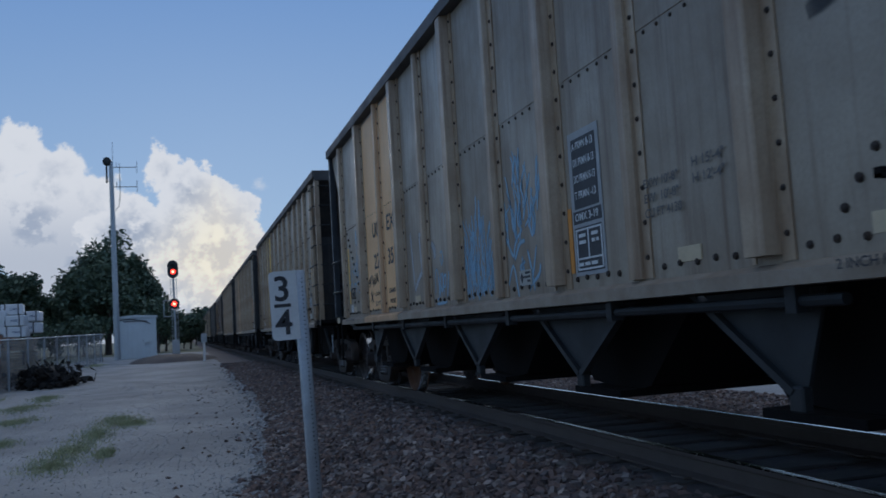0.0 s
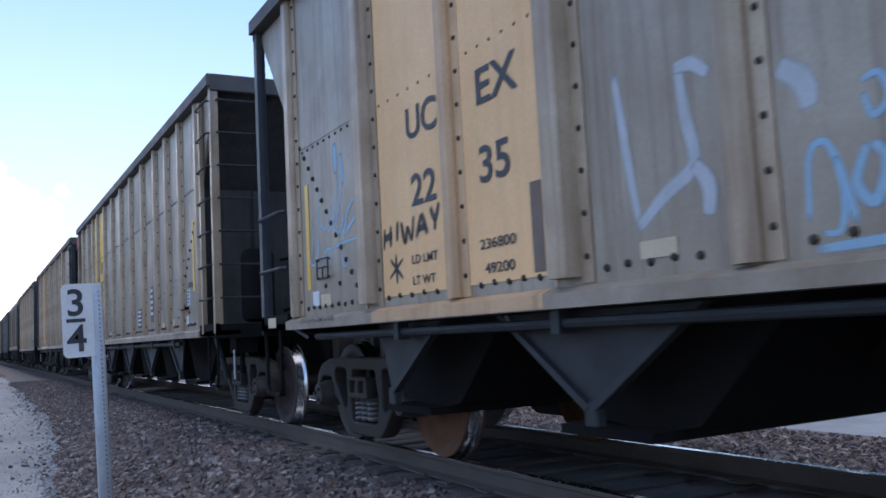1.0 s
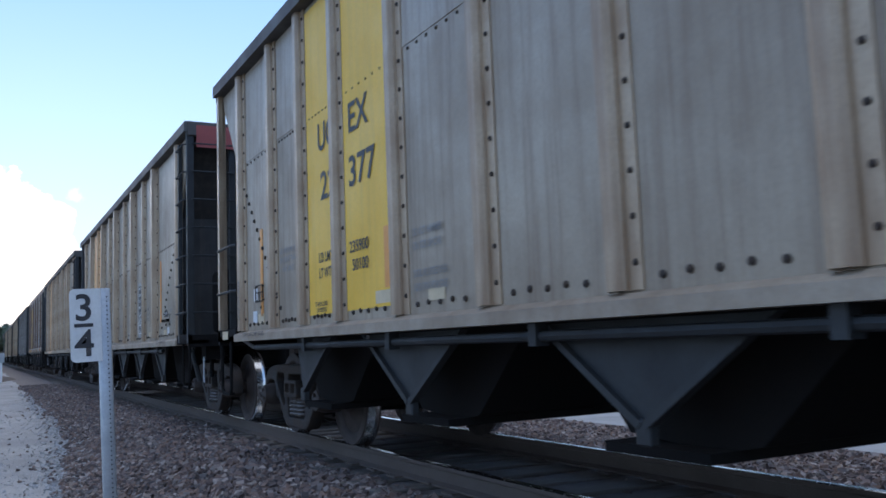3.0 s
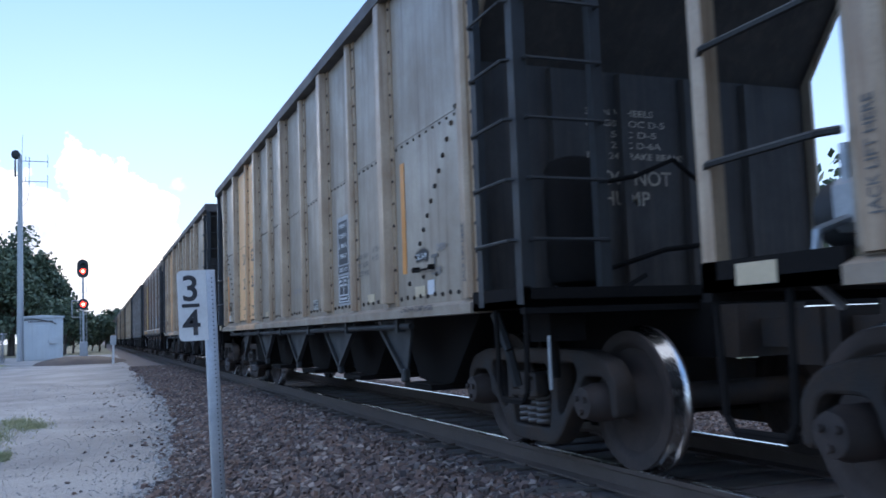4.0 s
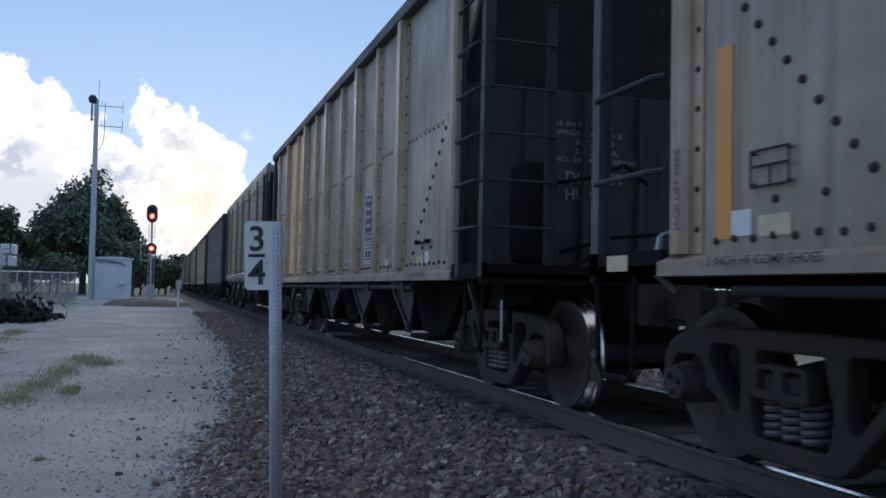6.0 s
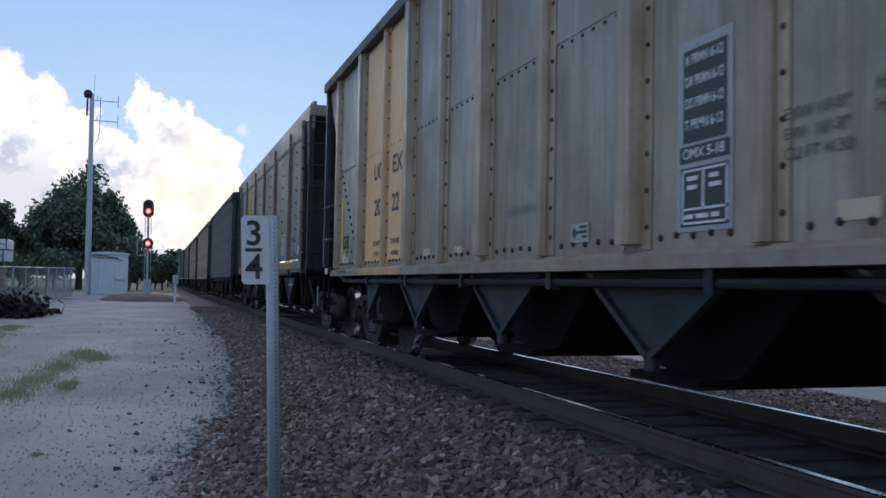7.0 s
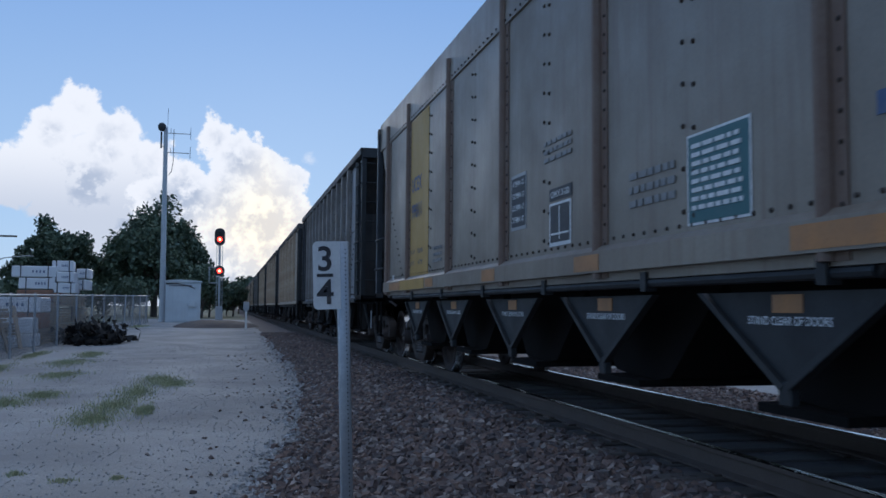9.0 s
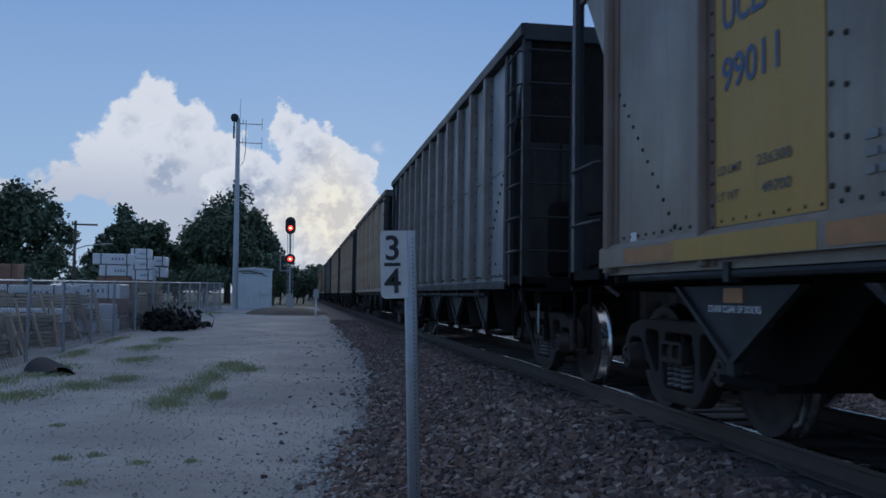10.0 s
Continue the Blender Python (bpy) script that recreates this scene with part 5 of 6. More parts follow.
BIG = [[(-1.12, 1.55), (-1.17, 1.82), (-1.26, 1.9)], [(-1.1, 1.75), (-1.2, 1.6), (-1.3, 1.5), (-1.36, 1.6), (-1.52, 1.7)], [(-1.32, 1.46), (-1.44, 1.58), (-1.56, 1.6)], [(-1.14, 1.25), (-1.28, 1.42), (-1.36, 1.2), (-1.38, 1.14)],
       [(-1.3, 1.9), (-1.36, 1.7), (-1.42, 1.95)], [(-1.42, 1.95), (-1.46, 1.72), (-1.53, 1.98)], [(-1.36, 2.05), (-1.47, 2.27), (-1.5, 2.05)], [(-1.55, 1.75), (-1.64, 1.95), (-1.74, 2.1)], [(-1.58, 1.7), (-1.75, 1.82), (-1.9, 1.98)],
       [(-1.6, 1.52), (-1.66, 1.36), (-1.7, 1.2)], [(-1.78, 1.54), (-1.7, 1.36), (-1.6, 1.2)], [(-1.62, 1.24), (-1.8, 1.32), (-1.84, 1.4)], [(-1.48, 1.48), (-1.5, 1.36), (-1.44, 1.4), (-1.54, 1.44)], [(-1.66, 1.76), (-1.72, 1.62), (-1.76, 1.78)]]
spray(car_a, BIG, 0.015, BLUE_SPRAY, "large illegible pale blue sprayed tag")
spray(car_a, burst(-1.08, -1.95, 1.6, 2.35, 34, 3), 0.0105, BLUE_SPRAY, "thin pale blue sprayed strokes over the tag")
LOOPS = [[(5.68, 2.14), (5.73, 1.94), (5.65, 1.88), (5.57, 1.86), (5.44, 2.02)], [(5.28, 2.24), (5.36, 1.97), (5.43, 1.86), (5.54, 1.81)], [(5.17, 2.15), (5.27, 1.99), (5.36, 1.84), (5.3, 1.79), (5.2, 1.85), (5.18, 1.92)], [(4.94, 2.02), (5.1, 1.92), (5.18, 1.75)],
         [(4.86, 1.91), (5.03, 1.83), (5.18, 1.75)], [(4.9, 1.71), (5.24, 1.70), (5.38, 1.68)], [(5.82, 1.93), (5.87, 1.75), (5.93, 1.62), (5.83, 1.59), (5.73, 1.72), (5.76, 1.81)], [(5.69, 1.5), (5.59, 1.67), (5.47, 1.68), (5.46, 1.62), (5.51, 1.55)],
         [(5.24, 1.65), (5.23, 1.55), (5.17, 1.52), (5.12, 1.58)]]
spray(car_a, LOOPS, 0.014, BLUE_SPRAY, "pale blue sprayed looping tag")
spray(car_a, [[(5.2, 2.4), (5.17, 2.15)], [(5.32, 2.5), (5.3, 2.25)]], 0.035, BLUE_SPRAY, "broad pale blue sprayed blur")
patch(car_a, "reflective_strip", 6.02, 5.94, 1.39, 2.28, TAPE)
patch(car_a, "reflective_strip", 0.455, 0.345, 1.25, 1.72, TAPE, "yellow reflective strip")
patch(car_a, "reflective_strip", 0.455, 0.345, 1.725, 2.16, TAPE_PALE, "faded yellow reflective strip")
patch(car_a, "reflective_strip", 2.66, 2.56, 1.26, 1.72, RUST_RIB, lift=0.002)
spray(car_a, [[(-4.85, 2.2), (-5.3, 2.3), (-5.7, 2.25)]], 0.06, BLACK_SPRAY, "black sprayed smear")
inspection_stencil(car_a, -2.45, ("A PRMN 8-13", "DR PRMN 8-13", "DO PRMN 8-13", "T PRMN -13"), "OMX 3-19")
patch(car_a, "reflective_strip", -2.34, -2.43, 1.28, 1.72, ORANGE)
inspection_stencil(car_c, -2.62, ("A PRMN 9-13", "DR PRMN 9-13", "DO PRMN 9-13", "T PRMN 9-13"), "OMX 4-19")
inspection_stencil(car_d, -2.62, ("A PRMN 6-12", "DR PRMN 6-12", "DO PRMN 6-12", "T PRMN 6-12"), "OMX 5-18")

# the car with the yellow panels: closer posts, larger figures
patch(car_b, "painted_panel", 4.12, 3.49, 1.25, 3.92, YELLOW, "yellow painted number panel")
patch(car_b, "painted_panel", 3.25, 2.43, 1.25, 3.92, YELLOW, "yellow painted number panel")
for text, a, b, z, h in (("UC", 3.84, 3.46, 2.62, 0.23), ("EX", 3.15, 2.76, 2.62, 0.23), ("22", 3.79, 3.45, 2.2, 0.23), ("377", 3.16, 2.65, 2.2, 0.23), ("LD LMT", 3.86, 3.54, 1.68, 0.08), ("LT WT", 3.86, 3.58, 1.55, 0.08),
                         ("235900", 3.17, 2.8, 1.69, 0.085), ("50100", 3.12, 2.81, 1.55, 0.085), ("STAND CLEAR", 3.97, 3.68, 1.32, 0.035), ("OF DOORS", 3.93, 3.7, 1.27, 0.035)):
    stencil(car_b, text, a, b, z, h)
patch(car_b, "reflective_strip", 2.53, 2.43, 1.38, 1.81, ORANGE, lift=0.002)
patch(car_b, "reflector", 2.7, 2.43, 1.275, 1.365, PALE, lift=0.002)
patch(car_b, "reflective_strip", 5.62, 5.53, 1.31, 2.19, ORANGE)
patch(car_b, "notice", 5.87, 5.74, 1.47, 1.6, WHITE)
for i, text in enumerate(("ALUMINUM CAR", "RADIANT THAW", "HEAT ONLY")):
    stencil(car_b, text, 4.92 - 0.05 * (i == 2), 4.42 + 0.1 * (i == 2), 1.86 - 0.085 * i, 0.05, INK_FAINT)
for i, text in enumerate(("DO NOT HAMMER", "ON SIDE OF CAR", "", "DOORS ARE LOCKED WHEN", "INDICATOR IS WITHIN STRIPE")):
    if text:
        stencil(car_b, text, 2.06, 1.66 if i < 2 else 1.6, 1.68 - 0.09 * i, 0.05, INK_FAINT)
patch(car_b, "reflective_strip", -5.85, -5.94, 1.66, 2.56, TAPE)
for i, text in enumerate(("ALUMINUM CAR", "RADIANT THAW", "HEAT ONLY")):
    stencil(car_b, text, -4.57 - 0.05 * (i == 2), -4.95 + 0.05 * (i == 2), 1.85 - 0.085 * i, 0.05, INK_FAINT)
patch(car_b, "notice", -5.5, -5.64, 1.5, 1.7, WHITE, "white notice with blue rows")
bars(car_b, -5.515, -5.625, 1.68, 4, 0.022, BLUE_SPRAY_INK, 0.003)
patch(car_b, "inspection_panel", -1.62, -1.97, 1.3, 1.62, INK, "black panel of white stencilled dates")
bars(car_b, -1.65, -1.94, 1.59, 4, 0.035, WHITE_INK, 0.003)
patch(car_b, "inspection_panel", -2.82, -3.06, 1.36, 1.92, INK_WORN, "worn black panel of stencilled dates")
bars(car_b, -2.85, -3.03, 1.88, 5, 0.045, WHITE_INK, 0.003)
patch(car_b, "reflective_strip", -2.46, -2.54, 1.28, 1.78, ORANGE)
patch(car_b, "painted_patch", -5.58, -5.82, 1.72, 1.79, INK)

side_number(car_c, PEACH, "23", "21", "236400", "49600")
patch(car_c, "reflective_strip", 2.66, 2.55, 1.25, 1.68, RUST_RIB, lift=0.002)
patch(car_c, "reflective_strip", 6.02, 5.9, 1.24, 2.16, ORANGE)
stencil(car_c, "RADIANT HEAT ONLY", -0.3, -0.9, 1.5, 0.06, INK_FAINT)
spray(car_c, [[(-5.12, 1.56), (-5.3, 1.58), (-5.44, 1.55)]], 0.06, BLACK_SPRAY, "black sprayed blot under a date")
stencil(car_c, "ORL 3-19", -5.14, -5.4, 1.545, 0.045, WHITE_INK)
bm = bmesh.new()
prism(bm, [(-5.5, 1.56), (-5.64, 1.56), (-5.64, 1.535), (-5.5, 1.535)], SKIN - 0.004, SKIN)
prism(bm, [(-5.585, 1.46), (-5.56, 1.43), (-5.555, 1.535), (-5.585, 1.535)], SKIN - 0.005, SKIN)
part("painted_arrow", bm, INK_WORN, car_c, "stencilled down arrow")
spray(car_c, [[(4.95, 1.72), (4.8, 1.78), (4.6, 1.7)], [(4.85, 1.7), (4.7, 1.62), (4.55, 1.72)]], 0.006, WHITE_SPRAY, "faint chalked scribble")
stencil(car_c, "OPEN", -5.62, -5.82, 1.58, 0.05, INK_FAINT)
stencil(car_c, "CLOSE", -5.5, -5.72, 1.40, 0.05, INK_FAINT)

side_number(car_d, PEACH, "20", "22", "236700", "49300")
patch(car_d, "reflective_strip", 2.66, 2.55, 1.25, 1.7, TAPE, lift=0.002)
patch(car_d, "reflective_strip", 6.02, 5.92, 1.3, 2.2, TAPE)
patch(car_d, "reflective_strip", 0.44, 0.33, 1.4, 1.86, TAPE, "yellow reflective strip")
patch(car_d, "reflective_strip", 0.44, 0.33, 1.865, 2.36, TAPE_PALE, "faded yellow reflective strip")
stencil(car_d, "RADIANT HEAT ONLY", -0.3, -0.9, 1.5, 0.06, INK_FAINT)
patch(car_d, "reflector", 0.9, 0.7, 1.25, 1.31, PALE)
spray(car_d, [[(1.5, 1.8), (1.5, 2.2)], [(1.5, 1.98), (1.2, 2.0)], [(1.75, 1.6), (1.6, 1.54), (1.45, 1.62)]], 0.008, INK_FAINT, "thin chalked marks")

# the smooth car
E_ROWS = [("UCEX", 4.36, 3.72, 2.62, 0.2), ("99011", 4.36, 3.72, 2.24, 0.2), ("LD LMT", 4.42, 4.12, 1.73, 0.055), ("LT WT", 4.42, 4.16, 1.57, 0.055), ("236300", 3.95, 3.6, 1.73, 0.06), ("49700", 3.9, 3.6, 1.57, 0.06)]
patch(car_e, "painted_panel", 4.5, 3.3, 1.42, 3.68, OCHRE, "dull yellow number panel")
BLUE_INK = material("faded_blue_stencil_paint", (0.05, 0.09, 0.20), 0.55, 0.0, (0.12, 0.14, 0.2), 25, 0.6, 90, 0.0)
for text, a, b, z, h in E_ROWS:
    stencil(car_e, text, a, b, z, h, BLUE_INK if h > 0.1 else INK_WORN)
for y in (5.4, 3.0, 0.35, -2.1, -4.9):
    bm = bmesh.new()
    w = 0.45 if y > 5 or y < -4 else 0.22
    box(bm, -HALF - 0.004, -HALF, y - w, y + w, 1.235, 1.35)
    part("reflective_strip", bm, DULL_ORANGE, car_e)
bm = bmesh.new()
box(bm, -HALF - 0.003, -HALF, 3.3, 5.0, 1.225, 1.365)
part("painted_sill_band", bm, OCHRE, car_e)
patch(car_e, "placard_edge", -3.44, -4.07, 1.44, 1.96, WHITE_INK, "white edge of the placard")
patch(car_e, "teal_placard", -3.455, -4.055, 1.455, 1.945, TEAL, "teal instruction placard with white lines", 0.002)
bars(car_e, -3.5, -4.0, 1.9, 8, 0.025, WHITE_INK, 0.004)
patch(car_e, "painted_ground", -1.22, -1.68, 1.47, 1.82, WHITE_INK, "white frame of the dates")
patch(car_e, "inspection_panel", -1.245, -1.655, 1.5, 1.8, INK, "black block with a white cross", 0.002)
patch(car_e, "block_cross", -1.44, -1.455, 1.52, 1.79, WHITE_INK, "", 0.004)
patch(car_e, "block_cross", -1.26, -1.64, 1.56, 1.575, WHITE_INK, "", 0.004)
patch(car_e, "painted_patch", -1.22, -1.7, 1.84, 1.94, INK)
stencil(car_e, "OMX 5-20", -1.26, -1.66, 1.865, 0.05, WHITE_INK)
patch(car_e, "painted_ground", -0.22, -0.64, 1.68, 2.19, GROUND_GREY, "pale frame of the dates")
patch(car_e, "inspection_panel", -0.24, -0.62, 1.71, 2.16, INK, "black panel of white stencilled dates", 0.002)
for i, text in enumerate(("A PRMN -12", "DR PRMN -12", "DO PRMN -12", "T PRMN -12")):
    stencil(car_e, text, -0.27, -0.59, 2.08 - 0.11 * i, 0.05, WHITE_INK)
bars(car_e, -1.1, -1.7, 2.35, 3, 0.035, INK_FAINT)
bars(car_e, 3.0, 2.5, 1.75, 3, 0.04, INK_FAINT)
bars(car_e, -2.7, -3.3, 1.85, 3, 0.045, INK_FAINT)
patch(car_e, "painted_patch", -4.95, -5.35, 1.76, 1.86, BLUE_INK)
patch(car_e, "sticker", -5.75, -5.9, 1.5, 1.66, WHITE)
patch(car_e, "sticker", 5.86, 5.74, 1.36, 1.48, WHITE)
for y in SMOOTH["doors"]:
    stencil(car_e, "STAND CLEAR OF DOORS", y + 0.33, y - 0.33, 0.895, 0.042, WHITE_INK, x=-1.474)
    bm = bmesh.new()
    box(bm, -1.475, -1.47, y - 0.12, y + 0.12, 0.955, 1.045)
    part("reflector", bm, DULL_ORANGE, car_e)
# red-topped end of the third car, tan panels on the distant ones
bm = bmesh.new()
box(bm, -WALL + 0.06, WALL - 0.06, -TOP_HALF - 0.026, -TOP_HALF - 0.02, TOP - 0.36, TOP - 0.05)
part("end_band", bm, RED, car_c, "dull red band across the end")
for i, (c, y0) in enumerate(CARS[7:]):
    patch(c, "painted_panel", 4.48, 3.58, 1.24, 3.92, PEACH if i % 2 else OCHRE)
    patch(c, "painted_panel", 3.35, 2.55, 1.24, 3.92, PEACH if i % 2 else OCHRE)


# ---- shed, mast, signal ----
def build_shed():
    s = thing("equipment_shed", "white metal railway equipment shed with a door and small boxes", "shed", pose(-3.0, 56.2, -0.06, 0, 0, 2))
    bm = bmesh.new()
    box(bm, -1.2, 1.2, 0, 2.2, 0, 2.5)
    bevel(bm, 0.02)
    part("wall", bm, SHED_PAINT, s)
    bm = bmesh.new()
    prism(bm, [(-1.28, 2.5), (1.28, 2.5), (1.28, 2.58), (0, 2.66), (-1.28, 2.58)], -0.1, 2.3, "y")
    part("roof", bm, SHED_PAINT, s)
    bm = bmesh.new()
    box(bm, -0.45, 0.5, -0.035, -0.003, 0.08, 2.05)
    bevel(bm, 0.01)
    d = part("door", bm, SHED_PAINT, s)
    bm = bmesh.new()
    rod(bm, (0.42, -0.08, 1.0), (0.42, -0.08, 1.16), 0.015)
    part("handle", bm, GALV, d)
    bm = bmesh.new()
    box(bm, 0.5, 0.9, -0.16, -0.003, 0.98, 1.36)
    bevel(bm, 0.01)
    part("meter_box", bm, SHED_PAINT, s)
    bm = bmesh.new()
    box(bm, -0.75, 0.75, -0.012, -0.003, 2.2, 2.36)
    part("name_board", bm, WHITE, s)
    bm = bmesh.new()
    for i in range(14):
        box(bm, -0.68 + 0.098 * i, -0.61 + 0.098 * i, -0.016, -0.012, 2.24, 2.32)
    part("board_print", bm, INK, s)["kind"] = "stuff"
    bm = bmesh.new()
    tube(bm, [(-0.9, -0.05, 2.38), (-0.3, -0.06, 2.42), (0.4, -0.06, 2.3), (0.85, -0.05, 2.1)], 0.025)
    part("cable", bm, INK, s)
    bm = bmesh.new()
    box(bm, -1.3, 1.3, -0.1, 2.3, -0.12, 0.0)
    part("footing", bm, ROAD, s)


build_shed()


def build_mast():
    s = thing("radio_mast", "slender galvanised radio mast with antennas and a lamp", "mast", pose(-4.0, 55.3, -0.1))
    bm = bmesh.new()
    rod(bm, (0, 0, 0), (-0.1, 0, 12.0), 0.19, 10, 0.12)
    part("pole", bm, GALV, s, smooth=True)
    for z, w in ((11.65, 0.75), (10.45, 0.75)):
        bm = bmesh.new()
        rod(bm, (0, 0, z), (0.62 + w, 0, z), 0.025, 6)
        rod(bm, (0.62 + w, 0, z - 0.35), (0.62 + w, 0, z + 0.4), 0.02, 6)
        rod(bm, (0.2, 0, z), (0.2, 0, z + 0.3), 0.02, 6)
        part("antenna_arm", bm, GALV, s)
    bm = bmesh.new()
    rod(bm, (0.38, 0, 9.9), (0.38, 0, 11.9), 0.02, 6)
    tube(bm, [(0.38, 0, 9.9), (0.3, 0, 9.3), (0.1, 0, 9.0)], 0.02)
    part("feeder_cable", bm, INK, s)
    bm = bmesh.new()
    lathe(bm, [(-0.25, 0.1), (-0.2, 0.24), (0.1, 0.26), (0.2, 0.15)], 12, "y")
    bmesh.ops.translate(bm, verts=bm.verts, vec=(-0.32, 0, 12.0))
    part("dish", bm, GREY_STEEL, s, smooth=True)
    bm = bmesh.new()
    box(bm, -0.4, -0.3, -0.05, 0.05, 10.7, 11.7)
    rod(bm, (-0.4, 0, 10.8), (0, 0, 10.8), 0.02, 6)
    part("bracket", bm, GREY_STEEL, s)
    bm = bmesh.new()
    rod(bm, (0, 0, 12), (0.02, 0, 13.2), 0.015, 5)
    part("whip_antenna", bm, GALV, s)


build_mast()


def build_signal():
    s = thing("railway_signal", "two-headed railway signal showing two red lights", "signal", pose(-0.75, 63, -0.05, 0, -0.7, 0))
    bm = bmesh.new()
    rod(bm, (0, 0, 0), (0, 0, 5.6), 0.075, 10)
    part("mast", bm, GALV, s, smooth=True)
    bm = bmesh.new()
    box(bm, -0.25, 0.25, -0.2, 0.2, 0.0, 1.0)
    bevel(bm, 0.02)
    part("base_case", bm, GALV, s)

    def head(z0, z1, lamps, lit):
        bm = bmesh.new()
        pts = [(0.36 * math.cos(radians(a)), z1 - 0.36 + 0.36 * math.sin(radians(a))) for a in range(0, 181, 20)]
        pts += [(0.36 * math.cos(radians(a)), z0 + 0.36 + 0.36 * math.sin(radians(a))) for a in range(180, 361, 20)]
        prism(bm, pts, -0.16, -0.12, "y")
        h = part("signal_head", bm, SIGNAL_BLACK, s, "black rounded backplate with hooded lamps")
        for z in lamps:
            bm = bmesh.new()
            for i in range(9):
                a0, a1 = radians(-10 + 200 * i / 9), radians(-10 + 200 * (i + 1) / 9)
                prism(bm, [(0.19 * math.cos(a0), z + 0.19 * math.sin(a0)), (0.19 * math.cos(a1), z + 0.19 * math.sin(a1)), (0.17 * math.cos(a1), z + 0.17 * math.sin(a1)), (0.17 * math.cos(a0), z + 0.17 * math.sin(a0))], -0.42, -0.16, "y")
            part("hood", bm, SIGNAL_BLACK, h)
            bm = bmesh.new()
            lathe(bm, [(-0.165, 0.17), (-0.18, 0.12)], 16, "y")
            bmesh.ops.translate(bm, verts=bm.verts, vec=(0, 0, z))
            part("lens", bm, RED_LAMP if z == lit else SIGNAL_BLACK, h, "lit red lens" if z == lit else "")
            if z == lit:
                bm = bmesh.new()
                lathe(bm, [(-0.182, 0.085), (-0.19, 0.04)], 12, "y")
                bmesh.ops.translate(bm, verts=bm.verts, vec=(0, 0, z))
                part("bulb", bm, RED_HOT, h)
    head(5.25, 6.5, [5.7, 6.08], 5.7)
    head(3.12, 3.86, [3.48], 3.48)
    bm = bmesh.new()
    for z in (2.65, 3.75):
        rod(bm, (-0.7, 0.1, z), (0, 0.1, z), 0.03, 6)
    rod(bm, (-0.7, 0.1, 2.65), (-0.7, 0.1, 3.75), 0.03, 6)
    part("platform_rail", bm, GALV, s)
    bm = bmesh.new()
    for x in (-0.2, 0.2):
        rod(bm, (x, 0.35, 0.2), (x, 0.35, 5.3), 0.02, 5)
    for i in range(17):
        rod(bm, (-0.2, 0.35, 0.4 + 0.3 * i), (0.2, 0.35, 0.4 + 0.3 * i), 0.012, 5)
    part("ladder", bm, GALV, s)


build_signal()

s = thing("marker_post", "small white marker post beside the track", "post", pose(0.78, 45, -0.15))
bm = bmesh.new()
box(bm, -0.05, 0.05, -0.05, 0.05, 0, 0.95)
part("post", bm, SIGN_WHITE, s)
bm = bmesh.new()
box(bm, -0.14, 0.14, -0.1, 0.08, 0.9, 1.35)
bevel(bm, 0.015)
part("box", bm, GALV, s)


# ---- fence and lumber yard ----
def build_fence():
    y0, y1, h = 9.0, 53.0, 1.6

    def line(y):
        return float(np.interp(y, [9, 17, 26, 53], [-5.05, -5.15, -5.37, -4.7]))
    s = thing("chain_link_fence", "galvanised chain-link fence in front of a lumber yard", "fence")
    n = 15
    bm = bmesh.new()
    rod(bm, (0, 0, 0), (0, 0, h), 0.035, 8)
    lathe(bm, [(h, 0.04), (h + 0.03, 0.035), (h + 0.05, 0.01)], 8, "z")
    me = mesh_of("post", bm, GALV)
    for i in range(n + 1):
        y = y0 + (y1 - y0) * i / n
        part("post", me, None, s).matrix_basis = pose(line(y), y, road_z(y), random.uniform(-1.5, 1.5), random.uniform(-1.5, 1.5), 0)
    for i in range(n):
        a, b = y0 + (y1 - y0) * i / n, y0 + (y1 - y0) * (i + 1) / n
        bm = bmesh.new()
        rod(bm, (line(a), a, road_z(a) + h), (line(b), b, road_z(b) + h), 0.022, 6)
        part("top_rail", bm, GALV, s)
    V, F = [], []
    k = 0
    p = 0.16
    while k * p < y1 - y0:
        for d in (1, -1):
            a = y0 + k * p + (0 if d > 0 else h)
            b = a + d * h
            za, zb = road_z(a), road_z(b)
            i = len(V)
            r = 0.0035
            for (yy, zz) in ((a, za + 0.02), (b, zb + h)):
                x = line(yy)
                V.extend([(x - r, yy, zz), (x + r, yy - r, zz), (x + r, yy + r, zz)])
            F.extend([(i, i + 1, i + 4, i + 3), (i + 1, i + 2, i + 5, i + 4), (i + 2, i, i + 3, i + 5)])
        k += 1
    me = soup("wire_mesh", V, F, WIRE)
    part("wire_mesh", me, None, s)["kind"] = "stuff"
    bm = bmesh.new()
    rod(bm, (0, 0, 0), (2.2, 0, 0), 0.02, 6)
    part("return_rail", bm, GALV, s).location = (line(y1) - 2.0, y1, road_z(y1) + h)


build_fence()


